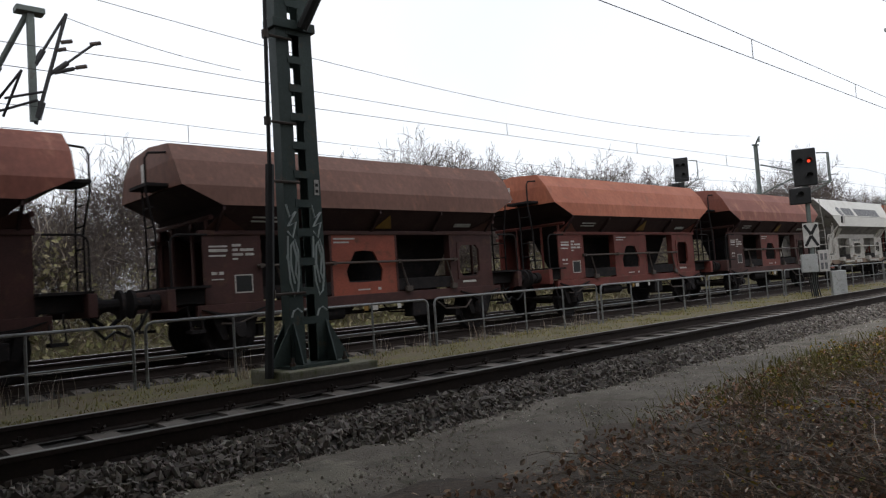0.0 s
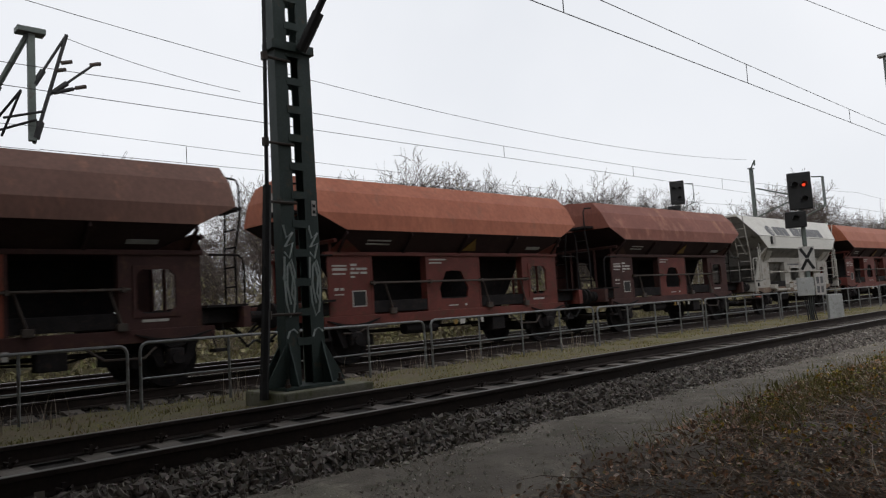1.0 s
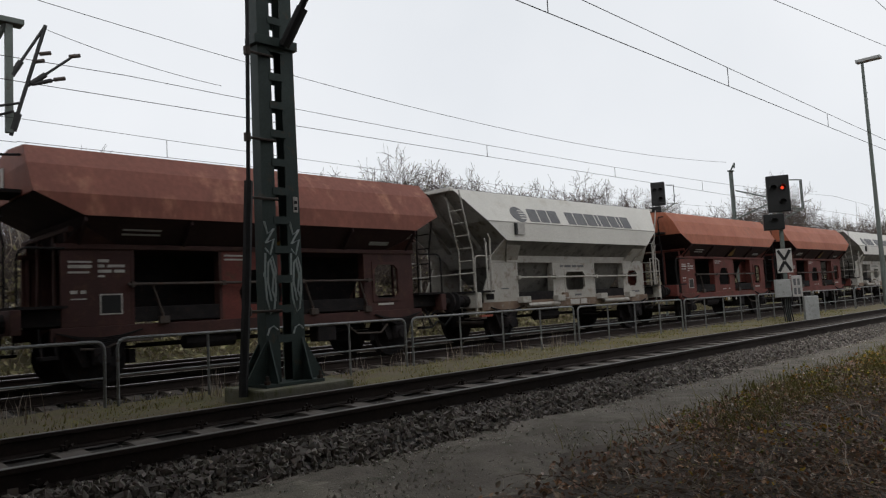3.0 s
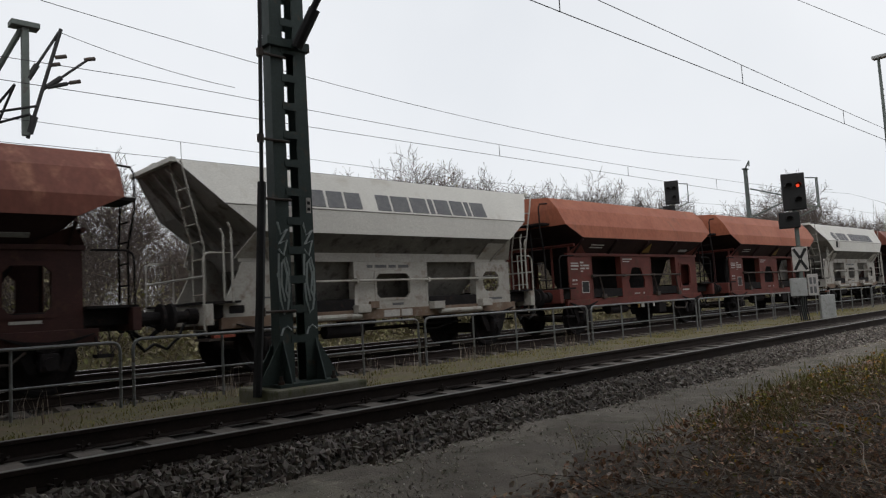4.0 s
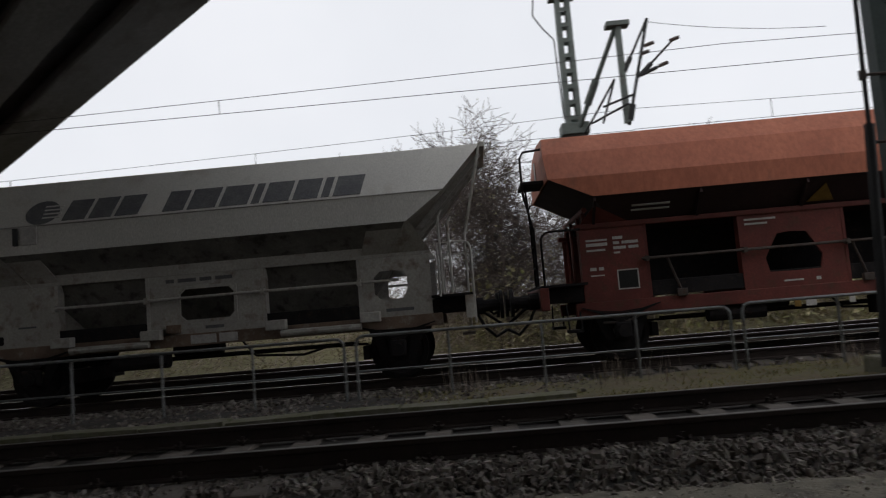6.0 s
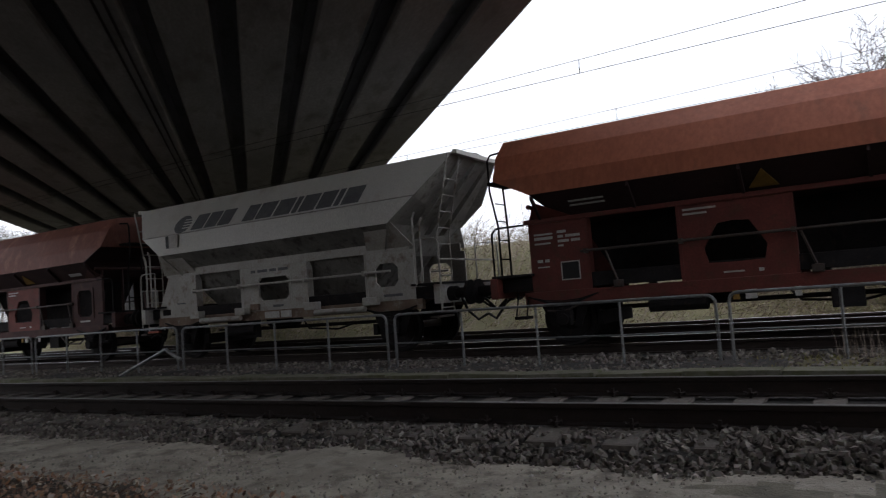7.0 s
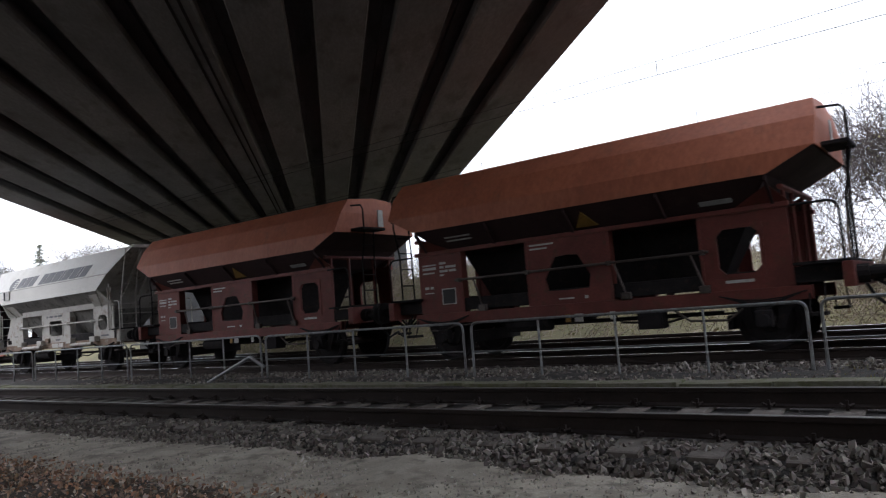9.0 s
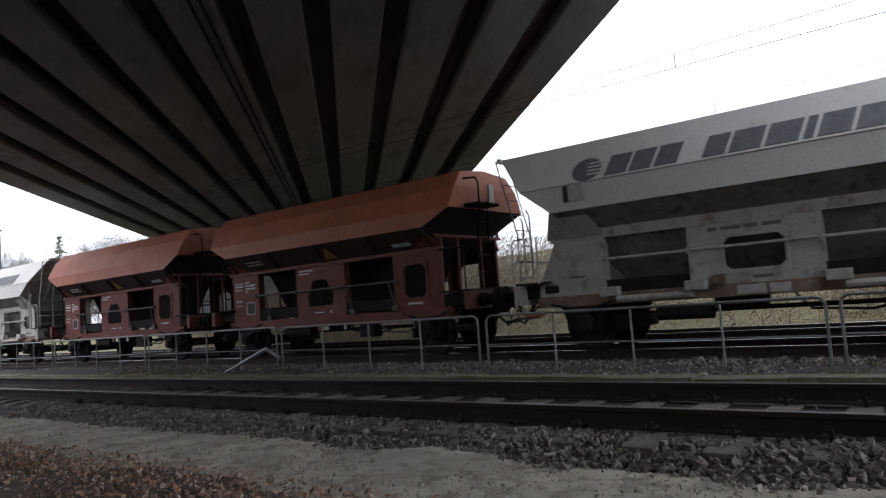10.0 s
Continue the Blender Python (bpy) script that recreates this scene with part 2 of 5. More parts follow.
# ---- building helpers ----
def box(bm, x0, x1, y0, y1, z0, z1, bev=0.0):
    v = [bm.verts.new((x, y, z)) for z in (z0, z1) for y in (y0, y1) for x in (x0, x1)]
    fs = [bm.faces.new([v[i] for i in q]) for q in ((0, 2, 3, 1), (4, 5, 7, 6), (0, 1, 5, 4), (2, 6, 7, 3), (0, 4, 6, 2), (1, 3, 7, 5))]
    if bev:
        es = list({e for f in fs for e in f.edges})
        bmesh.ops.bevel(bm, geom=es, offset=bev, segments=2, profile=0.6, affect="EDGES")


def rod(bm, a, b, r, n=6, r2=None):
    a, b = Vector(a), Vector(b)
    d = (b - a).normalized()
    u = d.orthogonal().normalized()
    w = d.cross(u)
    r2 = r if r2 is None else r2
    ra = [bm.verts.new(a + r * (math.cos(k) * u + math.sin(k) * w)) for k in (2 * math.pi * i / n for i in range(n))]
    rb = [bm.verts.new(b + r2 * (math.cos(k) * u + math.sin(k) * w)) for k in (2 * math.pi * i / n for i in range(n))]
    for i in range(n):
        bm.faces.new((ra[i], ra[(i + 1) % n], rb[(i + 1) % n], rb[i]))
    bm.faces.new(ra[::-1])
    bm.faces.new(rb)


def pipe(bm, pts, r, n=6):
    """A bent tube through the points, its joints closed by balls of the same width."""
    pts = [Vector(p) for p in pts]
    rings = []
    for i, p in enumerate(pts):
        d = (pts[min(i + 1, len(pts) - 1)] - pts[max(i - 1, 0)]).normalized()
        u = (Vector((0.31, 0.82, 0.48)) - d * d.dot(Vector((0.31, 0.82, 0.48)))).normalized()
        w = d.cross(u)
        rings.append([bm.verts.new(p + r * (math.cos(k) * u + math.sin(k) * w)) for k in (2 * math.pi * j / n for j in range(n))])
    for ra, rb in zip(rings, rings[1:]):
        for j in range(n):
            bm.faces.new((ra[j], ra[(j + 1) % n], rb[(j + 1) % n], rb[j]))
    bm.faces.new(rings[0][::-1])
    bm.faces.new(rings[-1])


def arc(p, corner, q, n=4):
    p, c, q = Vector(p), Vector(corner), Vector(q)
    return [(1 - k) ** 2 * p + 2 * k * (1 - k) * c + k * k * q for k in (i / n for i in range(n + 1))]


def loft(bm, rings, cap=True):
    vs = [[bm.verts.new(p) for p in ring] for ring in rings]
    for ra, rb in zip(vs, vs[1:]):
        k = len(ra)
        for j in range(k):
            bm.faces.new((ra[j], ra[(j + 1) % k], rb[(j + 1) % k], rb[j]))
    if cap:
        bm.faces.new(vs[0][::-1])
        bm.faces.new(vs[-1])


def plate(bm, outer, inner, y0, y1):
    """An upright plate in x and z with a hole; outer and inner have the same number of corners."""
    k = len(outer)
    rings = [[bm.verts.new((x, y, z)) for x, z in ring] for y in (y0, y1) for ring in (outer, inner)]
    a, b, c, d = rings
    for j in range(k):
        i = (j + 1) % k
        for q in ((a[j], a[i], b[i], b[j]), (c[i], c[j], d[j], d[i]), (a[i], a[j], c[j], c[i]), (b[j], b[i], d[i], d[j])):
            bm.faces.new(q)


def rect8(x0, x1, z0, z1):
    xm, zm = (x0 + x1) / 2, (z0 + z1) / 2
    return [(x0, z0), (xm, z0), (x1, z0), (x1, zm), (x1, z1), (xm, z1), (x0, z1), (x0, zm)]


def round8(x0, x1, z0, z1, c):
    return [(x0, z0 + c), (x0 + c, z0), (x1 - c, z0), (x1, z0 + c), (x1, z1 - c), (x1 - c, z1), (x0 + c, z1), (x0, z1 - c)]


def oct_of(x0, x1, z0, z1, c):
    """The outer ring that fits round8: same start and order."""
    return [(x0, z0 + c), (x0, z0), (x1, z0), (x1, z0 + c), (x1, z1 - c), (x1, z1), (x0, z1), (x0, z1 - c)]


def tilt_box(bm, m, sx, sy, sz):
    v = [bm.verts.new(m @ Vector((x * sx / 2, y * sy / 2, z * sz / 2))) for z in (-1, 1) for y in (-1, 1) for x in (-1, 1)]
    for q in ((0, 2, 3, 1), (4, 5, 7, 6), (0, 1, 5, 4), (2, 6, 7, 3), (0, 4, 6, 2), (1, 3, 7, 5)):
        bm.faces.new([v[i] for i in q])


def mesh_of(name, bm, mat, smooth=False, normals=True):
    if normals:
        bmesh.ops.recalc_face_normals(bm, faces=bm.faces)
    me = bpy.data.meshes.new(name)
    bm.to_mesh(me)
    bm.free()
    me.materials.append(mat)
    if smooth:
        for p in me.polygons:
            p.use_smooth = True
    return me


def part(name, bm, mat, parent=None, label="", smooth=False):
    ob = new(name, mesh_of(name, bm, mat, smooth))
    if parent:
        ob.parent = parent
    if label:
        tagged(ob, label)
    return ob


def empty(name, label, category, group="", kind="", m=None):
    ob = new(name)
    ob.empty_display_size = 0.2
    if m is not None:
        ob.matrix_basis = m
    return tagged(ob, label, category, group, kind)


def B():
    return bmesh.new()


def from_lists(name, verts, faces, mat, parent=None, smooth=False):
    me = bpy.data.meshes.new(name)
    me.from_pydata(verts, [], faces)
    me.materials.append(mat)
    if smooth:
        for p in me.polygons:
            p.use_smooth = True
    ob = new(name, me)
    if parent:
        ob.parent = parent
    return ob


# ---- ground, path, track beds ----
def across(rows, x0, x1, step, wobble, name, mat, seed):
    """A strip of ground along the tracks; rows are (y, z) from the near side to the far side."""
    n = int((x1 - x0) / step)
    verts, faces = [], []
    for i in range(n + 1):
        x = x0 + (x1 - x0) * i / n
        for y, z in rows:
            h = wobble * noise.noise(Vector((x * 0.9 + seed, y * 0.9, seed))) + 0.45 * wobble * noise.noise(Vector((x * 3.1, y * 3.1, seed))) + 0.3 * wobble * noise.noise(Vector((x * 9.3, y * 9.3, seed)))
            verts.append((x, y, z + h))
    k = len(rows)
    for i in range(n):
        for j in range(k - 1):
            a = i * k + j
            faces.append((a, a + k, a + k + 1, a + 1))
    return from_lists(name, verts, faces, mat, smooth=True)


def subdivide(rows, step):
    out = [rows[0]]
    for (y0, z0), (y1, z1) in zip(rows, rows[1:]):
        n = max(1, int((y1 - y0) / step))
        out += [(y0 + (y1 - y0) * i / n, z0 + (z1 - z0) * i / n) for i in range(1, n + 1)]
    return out


def ground_plane():
    """One sheet out to the horizon, a little below the strips that lie on it."""
    ys = [-2500, -300, -40, -8, 1.0, 3.9, 5.4, 6.0, 8.0, 11, 15, 19.0, 22.0, 26.0, 34.0, 80, 400, 2500]
    zs = [-0.7, -0.7, -0.7, -0.7, -0.66, -0.62, -0.58, -0.55, -0.55, -0.55, -0.6, -0.6, -0.4, -0.2, 0.2, 0.6, 0.8, 0.8]
    xs = [-2500, -300, -80, -40, -20, 0, 20, 40, 80, 300, 2500]
    verts = [(x, y, z) for x in xs for y, z in zip(ys, zs)]
    k = len(ys)
    faces = [(i * k + j, (i + 1) * k + j, (i + 1) * k + j + 1, i * k + j + 1) for i in range(len(xs) - 1) for j in range(k - 1)]
    ob = from_lists("ground", verts, faces, M_GROUND, smooth=True)
    return tagged(ob, "flat dull winter ground of earth and grass", "ground", kind="structure")


ground_plane()
tagged(across(subdivide([(-5.2, -0.26), (-2, -0.30), (2.4, -0.27), (3.2, -0.33), (3.6, -0.37)], 0.35), -45, 70, 0.35, 0.08, "verge", M_VERGE, 3.0),
       "verge of dark earth and leaf litter beside the path", "verge", kind="structure")
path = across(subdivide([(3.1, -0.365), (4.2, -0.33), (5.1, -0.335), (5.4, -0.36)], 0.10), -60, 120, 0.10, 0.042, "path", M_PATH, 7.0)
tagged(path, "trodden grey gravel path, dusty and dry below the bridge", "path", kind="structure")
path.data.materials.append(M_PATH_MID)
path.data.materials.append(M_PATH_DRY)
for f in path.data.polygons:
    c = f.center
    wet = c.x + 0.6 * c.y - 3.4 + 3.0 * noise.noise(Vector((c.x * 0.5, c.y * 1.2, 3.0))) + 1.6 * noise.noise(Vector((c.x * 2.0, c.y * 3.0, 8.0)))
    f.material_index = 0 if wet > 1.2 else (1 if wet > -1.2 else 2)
tagged(across(subdivide([(4.78, -0.40), (5.0, -0.26), (5.16, -0.215), (7.6, -0.20), (7.9, -0.24), (8.1, -0.36)], 0.15), -90, 160, 0.4, 0.015, "track_bed_near", M_BED, 11.0),
       "bed of dark crushed stone under the near track", "track bed", kind="structure")
strip = tagged(across(subdivide([(7.55, -0.27), (8.2, -0.15), (9.2, -0.12), (10.2, -0.17), (10.8, -0.30)], 0.3), -90, 160, 0.3, 0.05, "grass_strip", M_GROUND, 17.0),
               "mossy strip of short grass between the tracks, bare stone below the bridge", "grass strip", kind="structure")
strip.data.materials.append(M_BED)
for f in strip.data.polygons:
    f.material_index = 1 if f.center.x + 0.4 * f.center.y + 2.5 * noise.noise(Vector((f.center.x * 0.6, f.center.y, 5.0))) < 2.6 else 0
tagged(across(subdivide([(9.9, -0.36), (11.2, -0.30), (14.1, -0.29), (15.2, -0.29), (18.4, -0.30), (19.4, -0.55)], 0.4), -90, 160, 0.5, 0.03, "track_bed_far", M_BED, 23.0),
       "wide bed of dark crushed stone under the far tracks", "track bed", kind="structure")
def bank():
    """The embankment beyond the far track: low to the right, a high slope beside the bridge."""
    n, k = 120, 14
    verts, faces = [], []
    for i in range(n + 1):
        x = -90 + 220 * i / n
        rise = 1.2 + 2.5 * max(0.0, min(1.0, (-2.0 - x) / 9.0)) * max(0.25, min(1.0, (60 + x) / 40))
        for j in range(k + 1):
            f = j / k
            y = 19.2 + 22 * f
            s = min(1.0, f * 1.9)
            z = -0.5 + rise * (s * s * (3 - 2 * s)) + 0.35 * noise.noise(Vector((x * 0.35, y * 0.35, 4.0)))
            verts.append((x, y, z))
    for i in range(n):
        for j in range(k):
            a = i * (k + 1) + j
            faces.append((a, a + k + 1, a + k + 2, a + 1))
    tagged(from_lists("bank", verts, faces, M_BANK, smooth=True), "sloping bank of dry yellowish grass behind the tracks", "bank", kind="structure")


def bank_z(x, y):
    rise = 1.2 + 2.5 * max(0.0, min(1.0, (-2.0 - x) / 9.0)) * max(0.25, min(1.0, (60 + x) / 40))
    s = max(0.0, min(1.0, (y - 19.2) / 22 * 1.9))
    return -0.5 + rise * (s * s * (3 - 2 * s))


bank()
# unseen banks added behind the camera to keep low sky light off the wagons
tagged(across([(-3.4, -0.3), (-4.4, 1.4), (-6, 4.0), (-8, 5.8), (-14, 6.8), (-45, 7.2)], -120, 14, 4.0, 0.3, "near_bank", M_GROUND, 31.0),
       "unseen earth bank below the bridge end, added to block sky light", "bank", kind="structure")
tagged(across([(-5, -0.35), (-7, 0.7), (-10, 4.0), (-14, 6.4), (-45, 7.6)], 14, 120, 4.0, 0.3, "far_near_bank", M_GROUND, 33.0),
       "unseen bank on the near side of the path, added to block sky light", "bank", kind="structure")


# ---- tracks ----
RAIL_SHAPE = [(-0.075, -0.172), (0.075, -0.172), (0.07, -0.158), (0.012, -0.145), (0.010, -0.045), (0.036, -0.036), (0.036, -0.004), (-0.036, -0.004), (-0.036, -0.036), (-0.010, -0.045), (-0.012, -0.145), (-0.07, -0.158)]
HEAD_SHAPE = [(-0.034, -0.006), (0.034, -0.006), (0.030, 0.0), (-0.030, 0.0)]


def sleeper_mesh():
    bm = B()
    rings = []
    for x in (-1.2, -1.18, -0.95, -0.55, 0, 0.55, 0.95, 1.18, 1.2):
        h = -0.175 if abs(x) > 0.5 else -0.20
        h -= 0.045 if abs(x) > 1.19 else 0.035 if abs(x) > 1.1 else 0
        rings.append([(-0.15, x, -0.38), (0.15, x, -0.38), (0.12, x, h), (-0.12, x, h)])
    loft(bm, rings)
    return mesh_of("sleeper", bm, M_SLEEPER)


def clip_mesh():
    bm = B()
    for sy in (-1, 1):
        for sx in (-1, 1):
            pipe(bm, [(sx * 0.03, sy * 0.07, -0.15), (sx * 0.05, sy * 0.12, -0.12), (sx * 0.02, sy * 0.17, -0.13)], 0.012, 4)
    box(bm, -0.012, 0.012, 0.10, 0.125, -0.175, -0.09)
    box(bm, -0.012, 0.012, -0.125, -0.10, -0.175, -0.09)
    return mesh_of("rail_clip", bm, M_RAIL)


SLEEPER, CLIP = sleeper_mesh(), clip_mesh()


def track(name, label, yc, z, x0, x1, sl0, sl1, clips, head_mat):
    t = empty(name, label, "railway track", kind="structure", m=pose(0, yc, z))
    for s in (-1, 1):
        bm = B()
        loft(bm, [[(x, s * 0.7525 + y, zz) for y, zz in RAIL_SHAPE] for x in (x0, x1)])
        rail = part("rail", bm, M_RAIL, t, "rusty steel rail")
        bm = B()
        loft(bm, [[(x, s * 0.7525 + y, zz) for y, zz in HEAD_SHAPE] for x in (x0, x1)])
        part("rail_head", bm, head_mat, rail, "polished running surface")
    i, x = 0, sl0
    while x < sl1:
        ob = new("sleeper", SLEEPER)
        ob.parent = t
        ob.matrix_basis = pose(x, random.uniform(-0.015, 0.015), random.uniform(-0.006, 0.004), 0, 0, random.uniform(-0.5, 0.5))
        if clips[0] < x < clips[1]:
            for s in (-1, 1):
                c = new("rail_clip", CLIP)
                c.parent = ob
                c.matrix_basis = pose(0, s * 0.7525, 0)
        x += 0.62
    return t


TRACKS = [track("track_near", "single track on concrete sleepers with polished rails", 6.23, 0.0, -90, 160, -28.92, 60, (-12, 9), M_RAILTOP_DULL),
          track("track_train", "track under the freight train on concrete sleepers", 12.6, -0.07, -90, 160, -27.1, 60, (0, 0), M_RAILTOP),
          track("track_back", "second main track behind the freight train", 16.75, -0.07, -90, 160, -27.3, 60, (0, 0), M_RAILTOP)]


# ---- loose stones, one joined mesh for each strip ----
def rock_shapes(n):
    out = []
    for k in range(n):
        bm = B()
        f = Vector((random.uniform(0.85, 1.25), random.uniform(0.5, 0.9), random.uniform(0.35, 0.6)))
        box(bm, -0.42, 0.42, -0.42, 0.42, -0.42, 0.42)
        vs = []
        for v in bm.verts:
            p = v.co + Vector((random.uniform(-0.24, 0.24), random.uniform(-0.24, 0.24), random.uniform(-0.24, 0.24)))
            vs.append((p.x * f.x, p.y * f.y, p.z * f.z))
        bm.verts.index_update()
        fs = []
        for q in bm.faces:
            i = [v.index for v in q.verts]
            fs += [(i[0], i[1], i[2]), (i[0], i[2], i[3])]
        bm.free()
        out.append((np.array(vs), fs))
    return out


ROCKS = rock_shapes(24)


def scatter(name, count, place, size, mat, label, category, parent=None):
    verts, faces, base = [], [], 0
    for i in range(count):
        vs, fs = random.choice(ROCKS)
        s = size()
        e = Euler((random.uniform(0, 6.3), random.uniform(0, 6.3), random.uniform(0, 6.3))).to_matrix()
        p = place()
        w = (vs * s) @ np.array(e).T + np.array(p)
        verts.extend(map(tuple, w))
        faces.extend(tuple(a + base for a in f) for f in fs)
        base += len(vs)
    ob = from_lists(name, verts, faces, mat)
    return tagged(ob, label, category, kind="stuff")


def near_shoulder():
    x = random.uniform(-13, 20) if random.random() < 0.85 else random.uniform(20, 40)
    y = random.uniform(4.78, 5.44) + random.gauss(0, 0.03)
    z = -0.36 + 0.150 * max(0.0, min(1.0, (y - 4.80) / 0.36))
    heap = 0.0 if y < 4.98 else 0.018 if x > -1.0 else -0.010  # the sleeper ends lie buried but for the stretch by the bridge
    return (x, y, z + heap + random.uniform(-0.012, 0.022))


def between_rails():
    x = random.uniform(-16, 26)
    y = random.uniform(5.3, 7.75)
    return (x, y, -0.245 + random.uniform(-0.02, 0.02))


scatter("ballast_shoulder", 30000, near_shoulder, lambda: random.choice((0.032, 0.042, 0.050, 0.058, 0.070)) * random.uniform(0.8, 1.25), M_STONE, "grey angular crushed stones on the shoulder of the track", "ballast")
scatter("ballast_between_rails", 12000, between_rails, lambda: random.uniform(0.03, 0.06), M_STONE, "grey crushed stones between the rails", "ballast")
scatter("stray_stones", 1300, lambda: (random.uniform(-14, 20), 4.85 - abs(random.gauss(0, 0.22)), -0.338), lambda: random.uniform(0.012, 0.045), M_PEBBLE, "stray stones rolled from the ballast onto the path", "ballast")
scatter("ballast_far", 6000, lambda: (random.uniform(-22, 30), random.uniform(10.0, 14.2), -0.29 + random.uniform(-0.02, 0.03)), lambda: random.uniform(0.04, 0.075), M_STONE, "crushed stones of the far track bed", "ballast")
scatter("ballast_by_fence", 6000, lambda: (random.uniform(-18, 1.5), random.uniform(8.5, 10.6), -0.15 + random.uniform(-0.03, 0.03)), lambda: random.uniform(0.035, 0.075), M_STONE, "dark stones of the bare strip below the bridge", "ballast")
scatter("path_gravel", 11000, lambda: (random.gauss(0, 6.5), random.gauss(4.15, 0.45), -0.334 + random.uniform(-0.012, 0.012)), lambda: random.choice((0.006, 0.008, 0.011, 0.015, 0.022)) * random.uniform(0.7, 1.3), M_PEBBLE, "fine pale gravel lying on the path", "gravel")


# ---- plants on the ground ----
def blades(name, count, place, height, mat, label, category, lean=0.6, width=0.006):
    verts, faces = [], []
    for i in range(count):
        x, y, z = place()
        h = height()
        a = random.uniform(0, 6.28)
        dx, dy = math.cos(a), math.sin(a)
        l = random.uniform(0.1, lean) * h
        w = width * random.uniform(0.7, 1.4)
        b = len(verts)
        verts += [(x - dy * w, y + dx * w, z), (x + dy * w, y - dx * w, z),
                  (x + dx * l * 0.4 + dy * w * 0.7, y + dy * l * 0.4 - dx * w * 0.7, z + h * 0.6), (x + dx * l * 0.4 - dy * w * 0.7, y + dy * l * 0.4 + dx * w * 0.7, z + h * 0.6),
                  (x + dx * l, y + dy * l, z + h)]
        faces += [(b, b + 1, b + 2, b + 3), (b + 3, b + 2, b + 4)]
    return tagged(from_lists(name, verts, faces, mat), label, category, kind="stuff")


def clumped(x0, x1, y0, y1, z, spread=0.12, n=120):
    cs = [(random.uniform(x0, x1), random.uniform(y0, y1)) for i in range(n)]

    def f():
        c = random.choice(cs)
        return (c[0] + random.gauss(0, spread), c[1] + random.gauss(0, spread * 0.7), z)
    return f


blades("grass_by_fence", 8000, clumped(-1.5, 32, 8.6, 9.9, -0.14, 0.25, 260), lambda: random.uniform(0.02, 0.065), M_GRASS, "short winter grass along the fence", "grass")
blades("grass_by_rail", 16000, clumped(0, 40, 7.75, 8.75, -0.165, 0.3, 260), lambda: random.uniform(0.015, 0.05), M_GRASS, "mossy short grass beside the rail", "grass", width=0.008)
blades("tall_dry_grass", 260, clumped(-1, 14, 8.8, 9.7, -0.12, 0.13, 16), lambda: random.uniform(0.15, 0.45), M_DEADTWIG, "tall dry stems by the fence", "grass", lean=0.4, width=0.004)
blades("grass_path_edge", 6000, clumped(6, 40, 3.4, 4.9, -0.35, 0.25, 140), lambda: random.uniform(0.008, 0.03), M_GRASS, "sparse short grass at the edges of the path", "grass", width=0.007)
blades("grass_on_verge", 9000, clumped(7, 34, 1.6, 3.7, -0.34, 0.3, 150), lambda: random.uniform(0.04, 0.16), M_GRASS, "green grass at the edge of the path", "grass", width=0.008)


def leaves(name, count, place, size, mat, label, category, flat=0.5):
    verts, faces = [], []
    for i in range(count):
        p = Vector(place())
        s = size()
        e = Euler((random.gauss(0, flat), random.gauss(0, flat), random.uniform(0, 6.28))).to_matrix()
        b = len(verts)
        for q in ((-0.5, 0, 0), (-0.15, -0.32, 0.06), (0.3, -0.2, 0.03), (0.55, 0, -0.05), (0.3, 0.2, 0.03), (-0.15, 0.32, 0.06)):
            verts.append(tuple(p + e @ (Vector(q) * s)))
        faces += [(b, b + 1, b + 2, b + 3), (b, b + 3, b + 4, b + 5)]
    return tagged(from_lists(name, verts, faces, mat), label, category, kind="stuff")


def stems(name, count, place, length, r, mat, label, category, up=0.35):
    verts, faces = [], []
    for i in range(count):
        p = Vector(place())
        a = random.uniform(0, 6.28)
        d = Vector((math.cos(a), math.sin(a), random.uniform(0.05, up * 2)))
        l = length()
        rr = r * random.uniform(0.6, 1.5)
        prev = None
        for k in range(5):
            f = k / 4
            q = p + d * l * f + Vector((0, 0, -l * 0.45 * f * f)) + Vector((random.uniform(-1, 1), random.uniform(-1, 1), random.uniform(-1, 1))) * l * 0.04
            b = len(verts)
            w = rr * (1 - 0.6 * f)
            verts += [tuple(q + Vector((w, 0, 0))), tuple(q + Vector((-w * 0.5, w * 0.87, 0))), tuple(q + Vector((-w * 0.3, -w * 0.5, w)))]
            if prev is not None:
                for j in range(3):
                    faces.append((prev + j, prev + (j + 1) % 3, b + (j + 1) % 3, b + j))
            prev = b
    return tagged(from_lists(name, verts, faces, mat), label, category, kind="stuff")


def verge_edge(x):
    """Where the litter ends and the trodden path begins."""
    e = 3.5 if x < 0 else 3.5 - 0.38 * min(1, x / 3) if x < 4 else 3.12 + 0.66 * min(1, (x - 4) / 5)
    return e + 0.10 * noise.noise(Vector((x * 1.1, 0, 6.0)))


def verge_spot():
    """On the bank of brambles on the near side of the path."""
    while True:
        x, y = random.uniform(-14, 22), random.uniform(0.4, 3.6)
        if x * x + y * y > 3.0 and y + random.gauss(0, 0.10) < verge_edge(x):
            return (x, y, -0.31 + 0.06 * random.random())


def bramble_spot():
    while True:
        x, y = 3.0 + 15 * random.random() ** 1.6, random.uniform(0.5, 3.5)
        if y + random.gauss(0, 0.18) < verge_edge(x) - 0.62 and x * x + y * y > 9.5:
            h = 0.20 * min(1, (3.4 - y) / 1.6)
            return (x, y, -0.32 + h * random.random() ** 1.6)


